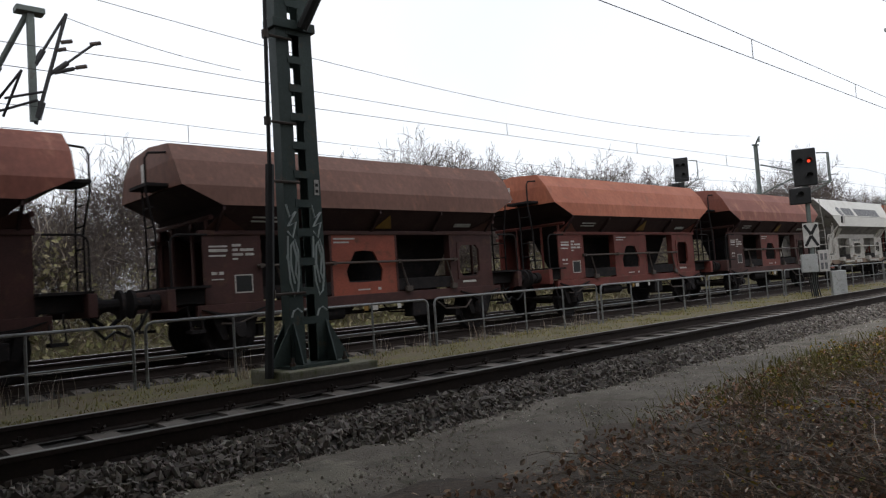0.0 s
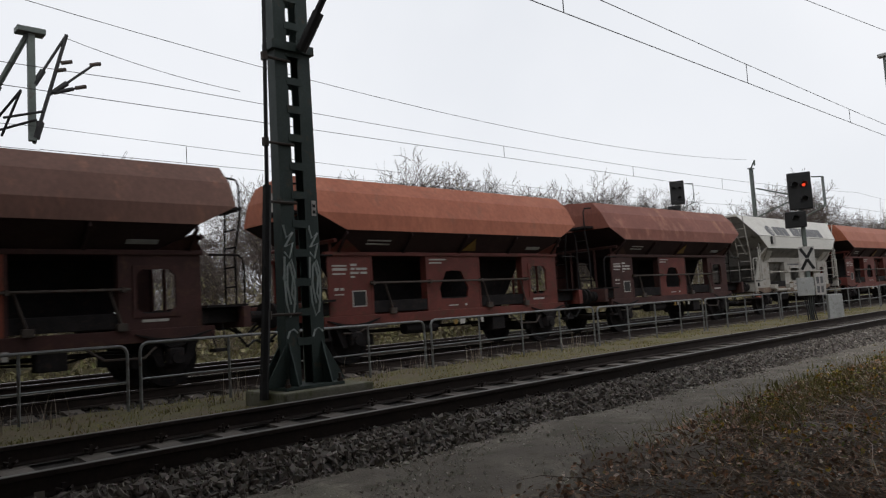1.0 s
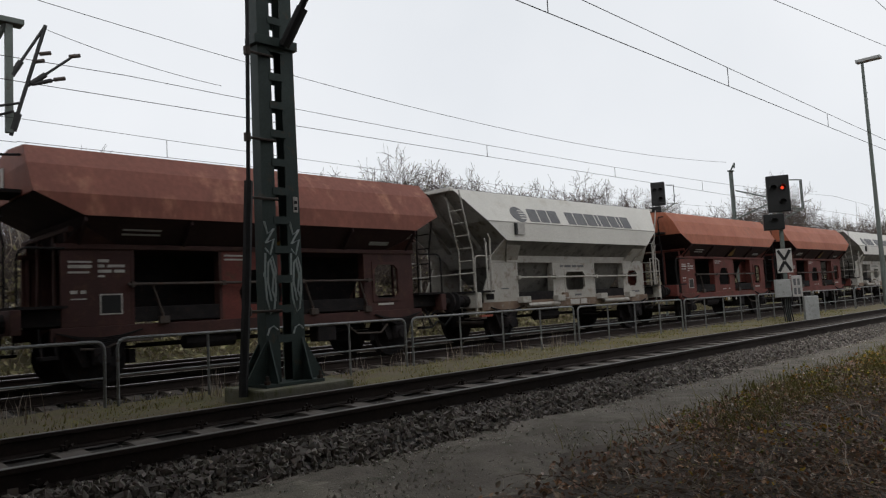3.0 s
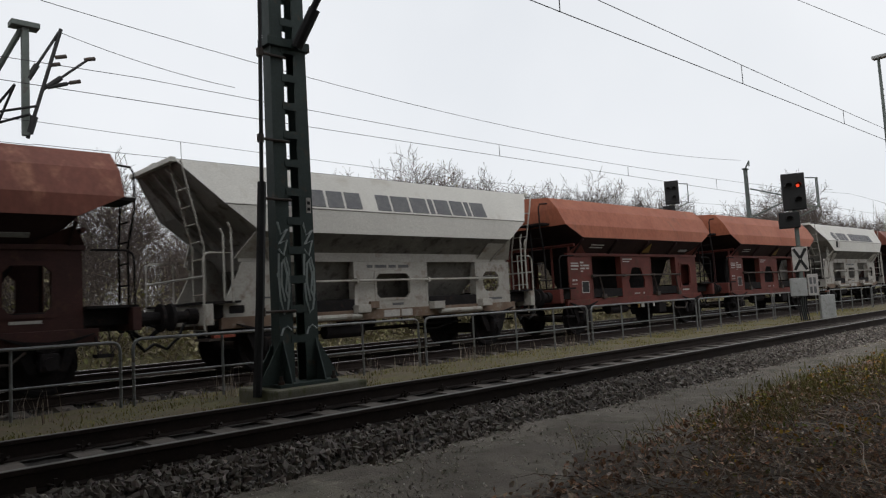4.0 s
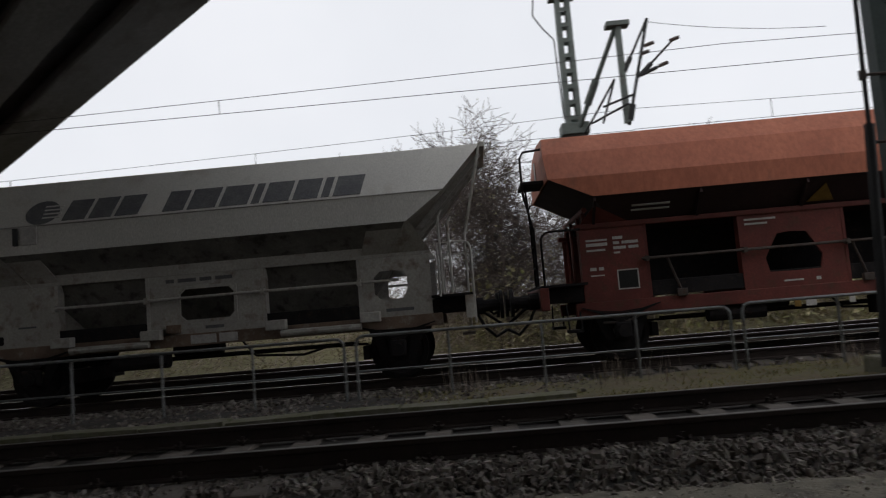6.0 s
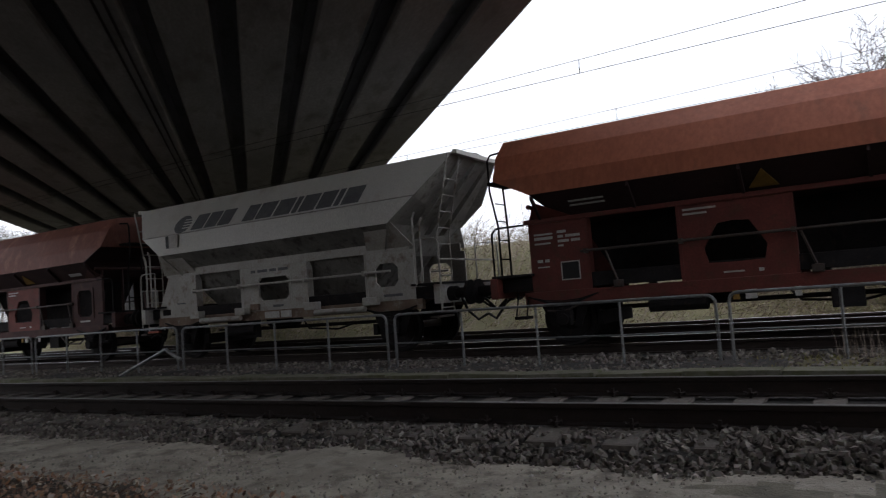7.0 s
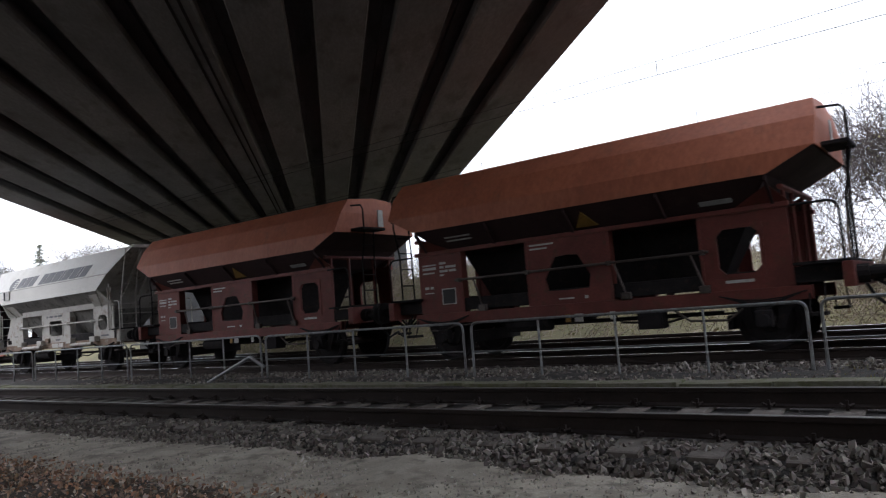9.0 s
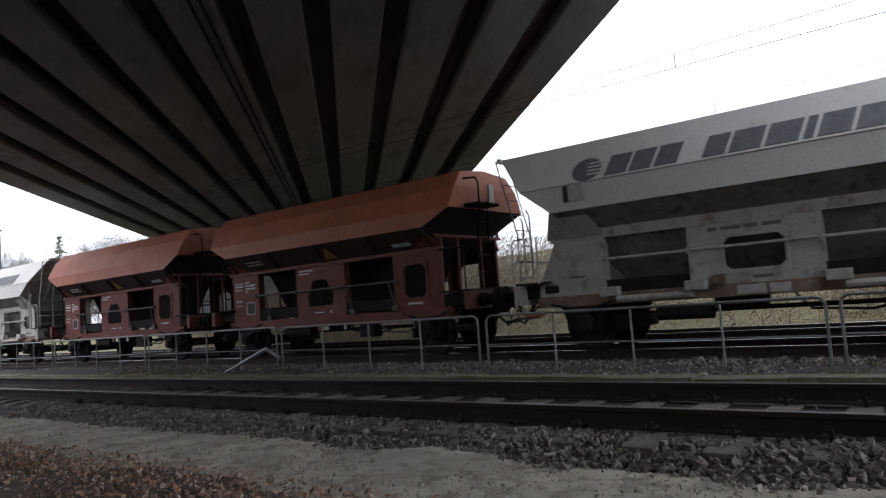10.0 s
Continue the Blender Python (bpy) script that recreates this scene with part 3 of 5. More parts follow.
leaves("leaf_litter", 52000, verge_spot, lambda: random.uniform(0.02, 0.06), M_LITTER, "brown fallen leaves on the verge", "leaf litter", 0.75)
leaves("bramble_litter", 14000, bramble_spot, lambda: random.uniform(0.015, 0.045), M_LITTER, "curled red-brown leaves caught in the brambles", "leaf litter", 1.0)
leaves("bramble_leaves", 2600, bramble_spot, lambda: random.uniform(0.018, 0.045), M_LEAF, "green and yellowing bramble leaves", "brambles", 0.6)
def leaf_clump_spot():
    """Green and yellow leaf clumps that stand out of the dead stems, more of them farther along the path."""
    while True:
        x, y = random.uniform(4.5, 16), random.uniform(0.8, 3.6)
        if y < verge_edge(x) - 0.25 and noise.noise(Vector((x * 1.5, y * 1.8, 15.0))) > 0.36 - 0.03 * (x - 4.5):
            return (x, y, -0.31 + 0.20 * random.random() ** 1.4)


leaves("bramble_clumps", 5000, leaf_clump_spot, lambda: random.uniform(0.018, 0.05), M_LEAF, "clumps of yellow and green bramble leaves", "brambles", 0.7)
stems("bramble_stems", 5200, bramble_spot, lambda: random.uniform(0.15, 0.55), 0.0042, M_DEADTWIG, "tangle of dead bramble stems on the verge", "brambles")
stems("verge_twigs", 3000, verge_spot, lambda: random.uniform(0.15, 0.5), 0.003, M_DEADTWIG, "dry twigs lying in the litter", "twigs", 0.15)


def verge_grass_spot():
    """Tufts along the edge between the path and the brambles, denser farther off."""
    while True:
        x, y = random.uniform(4.5, 26), random.gauss(2.75, 0.4)
        tuft = noise.noise(Vector((x * 1.3, y * 1.6, 4.0))) + 0.25
        if 1.4 < y < 3.75 + 0.03 * x and random.random() < min(1, (x - 4.0) / 5) * max(0.06, tuft * 1.6):
            return (x, y, -0.33)


stems("verge_grass", 15000, verge_grass_spot, lambda: random.uniform(0.04, 0.13), 0.0035, M_GRASS, "yellow-green grass tufts between path and brambles", "grass", 1.3)


# ---- bridge over the tracks ----
BR = pose(0, 0, 0, 0, 0, 135.5)  # local x runs along the beams, local y across the deck
def bridge():
    b = empty("road_bridge", "concrete road bridge on parallel beams that crosses the tracks askew", "bridge", m=BR)
    BH = 6.15
    bm = B()
    box(bm, -24, 60, -5.5, 11.85, BH + 0.70, BH + 1.45)
    part("deck_slab", bm, M_CONCRETE, b)
    y = -4.72
    while y < 11.0:
        bm = B()
        loft(bm, [[(x, y - 0.44, BH), (x, y + 0.44, BH), (x, y + 0.47, BH + 0.05), (x, y + 0.47, BH + 0.22), (x, y + 0.20, BH + 0.40), (x, y + 0.20, BH + 0.60), (x, y - 0.20, BH + 0.60), (x, y - 0.20, BH + 0.40), (x, y - 0.47, BH + 0.22), (x, y - 0.47, BH + 0.05)] for x in (-24, 60)])
        part("beam", bm, M_CONCRETE, b)
        bm = B()
        box(bm, -24, 60, y - 0.55, y + 0.55, BH + 0.60, BH + 0.699)
        part("beam_flange", bm, M_CONCRETE, b)
        y += 1.42
    for s, y in ((-1, -5.5), (1, 11.85)):
        bm = B()
        loft(bm, [[(x, y - s * 0.1, BH + 0.66), (x, y + s * 0.33, BH + 0.72), (x, y + s * 0.36, BH + 1.75), (x, y - s * 0.1, BH + 1.75)] for x in (-24, 60)])
        part("parapet", bm, M_CONCRETE, b)
        bm = B()
        rod(bm, (-24, y - s * 0.28, BH + 0.55), (60, y - s * 0.28, BH + 0.55), 0.055, 8)
        pipe_ob = part("drain_pipe", bm, M_STEEL, b, "grey drain pipe under the deck edge")
        for k in range(-10, 30):
            bm = B()
            box(bm, 2.0 * k - 0.03, 2.0 * k + 0.03, y - s * 0.28 - 0.075, y - s * 0.28 + 0.075, BH + 0.47, BH + 0.70)
            part("pipe_hanger", bm, M_STEEL, pipe_ob)
    for yy in (2.1, 2.28):
        bm = B()
        box(bm, -24, 60, yy - 0.02, yy + 0.02, BH - 0.03, BH - 0.002)
        part("joint_strip", bm, M_UNDER, b)
    for x0 in (-20.0, 44.0):
        bm = B()
        box(bm, x0 - 0.7, x0 + 0.7, -4.6, 11.0, -1.0, BH)
        part("abutment", bm, M_CONCRETE, b)
    return b


bridge()


# ---- fence of bent tubes ----
def fence_panel():
    f = empty("tube_fence", "low galvanised tube fence panel with rounded corners", "fence", group="fence panels along the track")
    L, H, R = 4.84, 0.87, 0.021
    bm = B()
    pipe(bm, [(0, 0, -0.15), (0, 0, H - 0.12)] + arc((0, 0, H - 0.12), (0, 0, H), (0.12, 0, H)) + arc((L - 0.12, 0, H), (L, 0, H), (L, 0, H - 0.12)) + [(L, 0, -0.15)], R, 7)
    part("frame", bm, M_FENCE, f)
    bm = B()
    rod(bm, (0, 0, H * 0.48), (L, 0, H * 0.48), 0.013, 6)
    part("middle_rail", bm, M_FENCE, f)
    for i in range(1, 4):
        bm = B()
        rod(bm, (L * i / 4, 0, -0.15), (L * i / 4, 0, H - 0.01), 0.019, 6)
        part("post", bm, M_FENCE, f)
    return f


FENCE_Y = 9.4
first = fence_panel()
first.matrix_basis = pose(3.46, FENCE_Y, -0.155)
for k in list(range(-9, 0)) + list(range(1, 14)):
    copy_thing(first, pose(3.46 + 5.0 * k, FENCE_Y, -0.155 + random.uniform(-0.012, 0.012), 0, random.uniform(-0.2, 0.2), 0))


# ---- lattice masts ----
def lattice_mast(name, label, height, w, d, mat, rung, top):
    """Two channels joined by plates; w is the width in x, d the depth in y."""
    m = empty(name, label, "catenary mast")
    for s in (-1, 1):
        bm = B()
        taper = 0.83

        def ring(z, k):
            xi, xo, y = s * 0.085 * k, s * w / 2 * k, d / 2 * k
            t = 0.016
            pts = [(xo, -y), (xo, y), (xi, y), (xi, y - t), (xo - s * t, y - t), (xo - s * t, -y + t), (xi, -y + t), (xi, -y)]
            return [(px, py, z) for px, py in pts]
        loft(bm, [ring(0, 1.0), ring(height, taper)])
        part("channel", bm, mat, m)
    z = 0.55
    while z < height - 0.3:
        k = 1 - 0.17 * z / height
        for sy in (-1, 1):
            bm = B()
            box(bm, -0.12 * k, 0.12 * k, sy * (d / 2 * k + 0.002) - 0.006, sy * (d / 2 * k + 0.002) + 0.006, z - rung * 0.13, z + rung * 0.13)
            part("batten", bm, mat, m)
        z += rung
    if top:
        bm = B()
        box(bm, -w * 0.75, w * 0.75, -d * 0.7, d * 0.7, height, height + 0.07, 0.01)
        part("cap_plate", bm, mat, m)
    return m


# ---- hopper wagons: local x along the track, the side towards the path is -y, z = 0 is the rail top ----
ZR = 0.07  # the train's rails lie this much lower than the near track


def wheelset(parent, x):
    bm = B()
    rod(bm, (0, -0.98, 0), (0, 0.98, 0), 0.075, 10)
    ax = part("wheelset", bm, M_STEEL, parent)
    ax.matrix_basis = pose(x, 0, 0.47)
    for s in (-1, 1):
        bm = B()
        prof = [(0.10, 0.02), (0.12, 0.09), (0.20, 0.05), (0.36, 0.03), (0.40, 0.065), (0.47, 0.065), (0.47, -0.045), (0.50, -0.05), (0.50, -0.07), (0.40, -0.065), (0.36, -0.02), (0.2, -0.03), (0.10, -0.08)]
        n = 24
        rings = [[(r * math.cos(a), s * (0.75 + y), r * math.sin(a)) for r, y in prof] for a in (2 * math.pi * i / n for i in range(n))]
        vs = [[bm.verts.new(p) for p in g] for g in rings]
        for i in range(n):
            for j in range(len(prof) - 1):
                bm.faces.new((vs[i][j], vs[i][j + 1], vs[(i + 1) % n][j + 1], vs[(i + 1) % n][j]))
        part("wheel", bm, M_UNDER, ax)
    return ax


def running_gear(w, frame_mat, sill_mat):
    bm = B()
    for s in (-1, 1):
        box(bm, -4.15, 4.15, s * 0.98 - 0.05, s * 0.98 + 0.05, 0.98, 1.22, 0.012)
    box(bm, -3.9, 3.9, -0.12, 0.12, 1.0, 1.18)
    for x in (-3.0, -1.2, 1.2, 3.0):
        box(bm, x - 0.06, x + 0.06, -0.95, 0.95, 1.0, 1.2)
    part("underframe", bm, M_UNDER, w)
    for s in (-1, 1):
        bm = B()
        box(bm, s * 4.2 - 0.07, s * 4.2 + 0.07, -1.25, 1.25, 0.88, 1.24, 0.015)
        part("buffer_beam", bm, frame_mat, w)
        bm = B()
        rod(bm, (s * 4.25, 0, 1.04), (s * 4.62, 0, 1.04), 0.035)
        pipe(bm, [(s * 4.5, 0, 1.0), (s * 4.6, 0.05, 0.9), (s * 4.75, 0, 0.97)], 0.025)
        rod(bm, (s * 4.35, -0.16, 1.0), (s * 4.72, -0.05, 0.72), 0.025)
        rod(bm, (s * 4.35, 0.16, 1.0), (s * 4.72, 0.05, 0.72), 0.025)
        part("coupling", bm, M_UNDER, w)
        bm = B()
        pipe(bm, [(s * 4.3, -0.5, 0.95), (s * 4.42, -0.5, 0.7), (s * 4.6, -0.45, 0.52), (s * 4.78, -0.4, 0.62)], 0.028)
        part("air_hose", bm, M_BLACK, w)
        for sy in (-1, 1):
            bm = B()
            rod(bm, (s * 4.25, sy * 0.875, 1.05), (s * 4.42, sy * 0.875, 1.05), 0.14, 12)
            rod(bm, (s * 4.42, sy * 0.875, 1.05), (s * 4.68, sy * 0.875, 1.05), 0.10, 12)
            rod(bm, (s * 4.68, sy * 0.875, 1.05), (s * 4.73, sy * 0.875, 1.05), 0.23, 16)
            part("buffer", bm, M_UNDER, w)
    for s in (-1, 1):
        for sy in (-1, 1):
            x = s * 3.0
            bm = B()
            for q in (-1, 1):
                loft(bm, [[(x + q * 0.14, sy * 1.0 + y, 0.34), (x + q * 0.26, sy * 1.0 + y, 0.34), (x + q * 0.55, sy * 1.0 + y, 1.0), (x + q * 0.30, sy * 1.0 + y, 1.0)] for y in (-0.012, 0.012)])
            part("axle_guard", bm, M_UNDER, w)
            bm = B()
            box(bm, x - 0.13, x + 0.13, sy * 1.05 - 0.09, sy * 1.05 + 0.09, 0.36, 0.62, 0.03)
            rod(bm, (x, sy * 1.12, 0.47), (x, sy * 1.2, 0.47), 0.10, 12)
            part("axle_box", bm, M_UNDER, w)
            bm = B()
            for k in range(6):
                l = 0.62 - 0.085 * k
                pts = [(x + l * u, sy * 1.05, 0.86 - 0.03 * k - 0.10 * (1 - u * u) * 1.0) for u in (-1, -0.5, 0, 0.5, 1)]
                loft(bm, [[(p[0], p[1] - 0.05, p[2]), (p[0], p[1] + 0.05, p[2]), (p[0], p[1] + 0.05, p[2] + 0.02), (p[0], p[1] - 0.05, p[2] + 0.02)] for p in pts])
            part("leaf_spring", bm, M_UNDER, w)
    bm = B()
    rod(bm, (-2.3, -0.6, 0.62), (2.3, -0.6, 0.62), 0.022)
    rod(bm, (-2.3, 0.5, 0.55), (2.3, 0.5, 0.55), 0.022)
    for x in (-2.45, 2.45):
        box(bm, x - 0.05, x + 0.05, -0.85, 0.85, 0.34, 0.56)
    rod(bm, (-0.9, -0.3, 0.78), (-0.1, -0.3, 0.78), 0.17, 12)
    pipe(bm, [(0.3, -0.7, 0.9), (0.6, -0.72, 0.55), (1.4, -0.72, 0.5), (1.9, -0.7, 0.62)], 0.02)
    part("brake_rigging", bm, M_UNDER, w)


def flap_drums(w):
    """Round flap drums at the foot of the open bays."""
    for sy in (-1, 1):
        for x in (-1.55, 1.55):
            bm = B()
            rod(bm, (x - 0.7, sy * 0.66, 1.08), (x + 0.7, sy * 0.66, 1.08), 0.10, 14)
            part("flap_drum", bm, M_UNDER, w)


def marks(w, rows, y, mat=None):
    for i, (x, z, l, h) in enumerate(rows):
        bm = B()
        box(bm, x, x + l, y - 0.004, y, z, z + h)
        part("marking", bm, mat or M_MARK, w)


def red_wagon(label, top_mat, panel_mat, seed, middle_mat=None):
    random.seed(seed)
    w = empty("hopper_wagon", label, "freight wagon", group="wagons of the freight train")
    # upper hull: an eight-sided vault with flat ends
    P = [(-1.42, 2.60), (-1.38, 2.93), (-1.14, 3.38), (-0.85, 3.70), (0, 3.78), (0.85, 3.70), (1.14, 3.38), (1.38, 2.93), (1.42, 2.60)]
    X = [3.32, 4.0, 4.02, 3.98, 3.98, 3.98, 4.02, 4.0, 3.32]
    bm = B()
    a = [bm.verts.new((-x, y, z)) for x, (y, z) in zip(X, P)]
    b = [bm.verts.new((x, y, z)) for x, (y, z) in zip(X, P)]
    for j in range(8):
        bm.faces.new((a[j], b[j], b[j + 1], a[j + 1]))
    bm.faces.new(a[1:8])
    bm.faces.new(b[1:8][::-1])
    part("hull", bm, top_mat, w)
    # sloping hopper, its colour carrying the shade below the hull
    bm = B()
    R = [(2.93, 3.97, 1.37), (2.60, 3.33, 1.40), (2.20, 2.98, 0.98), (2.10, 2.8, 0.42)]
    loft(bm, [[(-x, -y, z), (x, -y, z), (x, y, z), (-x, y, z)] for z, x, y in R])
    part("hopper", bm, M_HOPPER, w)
    # lower hopper in near black, standing in for deep shade inside the bays
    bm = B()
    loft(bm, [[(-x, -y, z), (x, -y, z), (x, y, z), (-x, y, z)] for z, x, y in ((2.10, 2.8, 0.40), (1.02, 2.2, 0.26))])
    part("chute", bm, M_UNDER, w, "discharge chute coloured near black for the shade in the bays")
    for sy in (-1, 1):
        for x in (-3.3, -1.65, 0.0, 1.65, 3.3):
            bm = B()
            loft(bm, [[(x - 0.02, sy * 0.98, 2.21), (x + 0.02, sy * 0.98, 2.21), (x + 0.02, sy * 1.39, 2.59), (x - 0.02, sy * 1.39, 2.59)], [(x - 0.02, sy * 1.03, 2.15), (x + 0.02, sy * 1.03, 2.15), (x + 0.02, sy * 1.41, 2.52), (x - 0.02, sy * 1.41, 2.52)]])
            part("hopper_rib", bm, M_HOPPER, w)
        bm = B()
        box(bm, -3.62, 3.52, sy * 1.02 - 0.05, sy * 1.02 + 0.05, 2.13, 2.21, 0.01)
        for s in (-1, 1):  # gussets from the end panels up to the sloping hopper
            loft(bm, [[(s * 2.75, y, 2.21), (s * 3.52, y, 2.21), (s * 3.30, y + sy * 0.24, 2.47)] for y in (sy * 1.02, sy * 1.045)])
        part("side_beam", bm, panel_mat, w)
        bm = B()
        box(bm, -3.7, 3.7, sy * 1.01 - 0.05, sy * 1.01 + 0.05, 0.74, 0.95, 0.01)
        part("sill", bm, panel_mat, w)
        y0, y1 = sorted((sy * 1.04, sy * 1.0))
        bm = B()
        box(bm, -3.55, -2.5, y0, y1, 0.95, 2.13, 0.01)
        part("number_panel", bm, panel_mat, w)
        bm = B()
        plate(bm, [(-1.0, 0.95), (-0.2, 0.95), (0.62, 0.95), (0.62, 1.5), (0.62, 2.13), (-0.2, 2.13), (-1.0, 2.13), (-1.0, 1.5)],
              [(-0.6, 1.20), (-0.2, 1.19), (0.2, 1.20), (0.25, 1.42), (0.03, 1.80), (-0.2, 1.82), (-0.43, 1.80), (-0.65, 1.42)], y0, y1)
        part("middle_panel", bm, middle_mat or panel_mat, w)
        bm = B()
        plate(bm, oct_of(2.17, 3.48, 0.95, 2.13, 0.2), round8(2.42, 3.05, 1.2, 1.9, 0.1), y0, y1)
        part("end_panel", bm, panel_mat, w)
        bm = B()
        plate(bm, oct_of(2.36, 3.11, 1.14, 1.96, 0.16), round8(2.42, 3.05, 1.2, 1.9, 0.1), min(sy * 1.04, sy * 1.06), max(sy * 1.04, sy * 1.06))
        part("window_rim", bm, panel_mat, w)
        for xx in (-2.5, -1.0, 0.62, 2.17):
            bm = B()
            box(bm, xx - 0.025, xx + 0.025, min(sy * 0.86, sy * 1.045), max(sy * 0.86, sy * 1.045), 0.95, 2.13)
            part("panel_flange", bm, panel_mat, w)
        bm = B()
        rod(bm, (-2.6, sy * 1.12, 1.58), (2.3, sy * 1.12, 1.58), 0.024, 7)
        for x in (-2.52, -0.98, 0.62, 2.2):
            box(bm, x - 0.03, x + 0.03, min(sy * 1.03, sy * 1.15), max(sy * 1.03, sy * 1.15), 1.54, 1.62)
        part("operating_rod", bm, M_STEEL, w)
        for x in (-2.2, 0.7, 2.0):
            bm = B()
            rod(bm, (x, sy * 1.08, 1.58), (x + 0.18, sy * 1.08, 1.02), 0.02, 6)
            box(bm, x + 0.1, x + 0.26, min(sy * 1.04, sy * 1.12), max(sy * 1.04, sy * 1.12), 0.94, 1.06, 0.01)
            part("lever", bm, M_STEEL, w)
        for s in (-1, 1):
            bm = B()
            box(bm, s * 3.75 - 0.12, s * 3.75 + 0.12, min(sy * 0.95, sy * 1.2), max(sy * 0.95, sy * 1.2), 0.5, 0.55)
            rod(bm, (s * 3.65, sy * 1.18, 0.5), (s * 3.65, sy * 1.0, 0.95), 0.015)
            rod(bm, (s * 3.85, sy * 1.18, 0.5), (s * 3.85, sy * 1.0, 0.95), 0.015)
            part("step", bm, M_UNDER, w)
    flap_drums(w)
    for s in (-1, 1):
        # end frame: posts under the overhanging hull, platform, rail and climbing pipe
        bm = B()
        for y in (-1.0, -0.42, 0.42, 1.0):
            rod(bm, (s * 3.45, y, 1.2), (s * 3.45, y, 2.45), 0.035)
        rod(bm, (s * 3.45, -1.2, 2.42), (s * 3.45, 1.2, 2.42), 0.045)
        rod(bm, (s * 3.45, -1.0, 1.25), (s * 3.0, -1.0, 2.2), 0.03)
        part("end_frame", bm, panel_mat, w)
        bm = B()
        box(bm, min(s * 3.5, s * 4.25), max(s * 3.5, s * 4.25), -1.2, 1.2, 1.24, 1.28)
        part("end_platform", bm, M_UNDER, w)
        bm = B()
        pipe(bm, [(s * 4.18, -1.22, 1.26), (s * 4.18, -1.22, 1.95)] + arc((s * 4.18, -1.22, 1.95), (s * 4.18, -1.22, 2.1), (s * 4.05, -1.22, 2.12)) + [(s * 3.55, -1.22, 2.12)], 0.018)
        pipe(bm, [(s * 3.98, -0.8, 3.55), (s * 4.3, -0.8, 3.52), (s * 4.36, -0.8, 3.42), (s * 4.36, -0.8, 2.85), (s * 4.24, -0.8, 2.2), (s * 4.24, -0.8, 1.27)], 0.02)
        pipe(bm, [(s * 4.02, -0.4, 3.05), (s * 4.28, -0.4, 3.02), (s * 4.24, -0.4, 2.2), (s * 4.24, -0.4, 1.27)], 0.02)
        for z in (1.6, 1.95, 2.3, 2.62):
            rod(bm, (s * 4.25, -0.8, z), (s * 4.25, -0.4, z), 0.014)
        part("ladder", bm, M_UNDER, w)
        bm = B()
        box(bm, min(s * 4.0, s * 4.38), max(s * 4.0, s * 4.38), -0.85, -0.1, 2.96, 3.02, 0.008)
        part("step_plate", bm, M_UNDER, w)
        bm = B()
        box(bm, s * 4.03 - 0.006, s * 4.03 + 0.006, 0.06, 0.24, 3.1, 3.5)
        part("end_placard", bm, M_MARK, w)
    marks(w, [(-3.45, 1.92, 0.34, 0.03), (-3.45, 1.84, 0.34, 0.05), (-3.45, 1.76, 0.30, 0.03), (-3.02, 1.93, 0.16, 0.045), (-3.02, 1.85, 0.10, 0.045), (-2.88, 1.85, 0.26, 0.045), (-3.02, 1.77, 0.20, 0.045), (-2.78, 1.77, 0.16, 0.045), (-3.02, 1.70, 0.1, 0.03), (-3.42, 1.45, 0.10, 0.05), (-3.28, 1.45, 0.08, 0.05), (-3.42, 1.36, 0.22, 0.02),
              (-0.92, 2.04, 0.5, 0.03), (-0.92, 1.97, 0.36, 0.03), (2.5, 1.06, 0.42, 0.045), (-0.4, 1.03, 0.3, 0.025), (0.1, 1.02, 0.07, 0.05)], -1.042)
    bm = B()
    for q in ((-3.0, -2.66, 1.12, 1.14), (-3.0, -2.66, 1.42, 1.44), (-3.0, -2.98, 1.14, 1.42), (-2.68, -2.66, 1.14, 1.42)):
        box(bm, q[0], q[1], -1.046, -1.04, q[2], q[3])
    part("chalk_frame", bm, M_MARK, w)
    bm = B()
    box(bm, -2.98, -2.68, -1.0435, -1.040, 1.14, 1.42)
    part("chalk_plate", bm, M_BLACK, w)
    for x, l, mat in ((-0.30, 0.10, M_YELLOW), (-0.12, 0.16, M_MARK), (0.55, 0.09, M_MARK)):
        bm = B()
        box(bm, x, x + l, -1.075, -1.062, 0.62, 0.76, 0.003)
        part("sill_tag", bm, mat, w)
    bm = B()
    box(bm, 1.0, 1.42, -1.02, -0.72, 0.42, 0.72, 0.02)
    part("valve_box", bm, M_UNDER, w)
    bm = B()
    rod(bm, (-1.6, -0.86, 0.62), (-0.7, -0.86, 0.62), 0.13, 12)
    part("air_tank", bm, M_UNDER, w)
    bm = B()
    pipe(bm, [(-3.3, -1.08, 0.62), (-3.0, -1.1, 0.60), (-2.7, -1.08, 0.7), (-2.2, -1.08, 0.7)], 0.018)
    part("brake_pipe", bm, M_STEEL, w)
    bm = B()
    pipe(bm, [(1.6, -1.05, 0.74), (1.9, -1.08, 0.52), (2.5, -1.08, 0.50), (2.7, -1.05, 0.66)], 0.02)
    part("brake_pipe", bm, M_STEEL, w)
    # plates on the inclined hopper side
    def on_slope(name, x, f, l, h, mat):
        y, z = -1.40 + 0.42 * f, 2.60 - 0.40 * f
        bm2 = B()
        tilt_box(bm2, pose(x, y - 0.008, z - 0.01, 136.4, 0, 0), l, h, 0.01)
        part(name, bm2, mat, w)
    on_slope("data_plate", -2.4, 0.42, 0.6, 0.03, M_MARK)
    on_slope("data_plate", -2.4, 0.58, 0.6, 0.03, M_MARK)
    on_slope("data_plate", 2.5, 0.65, 0.5, 0.09, M_BOX)
    bm = B()
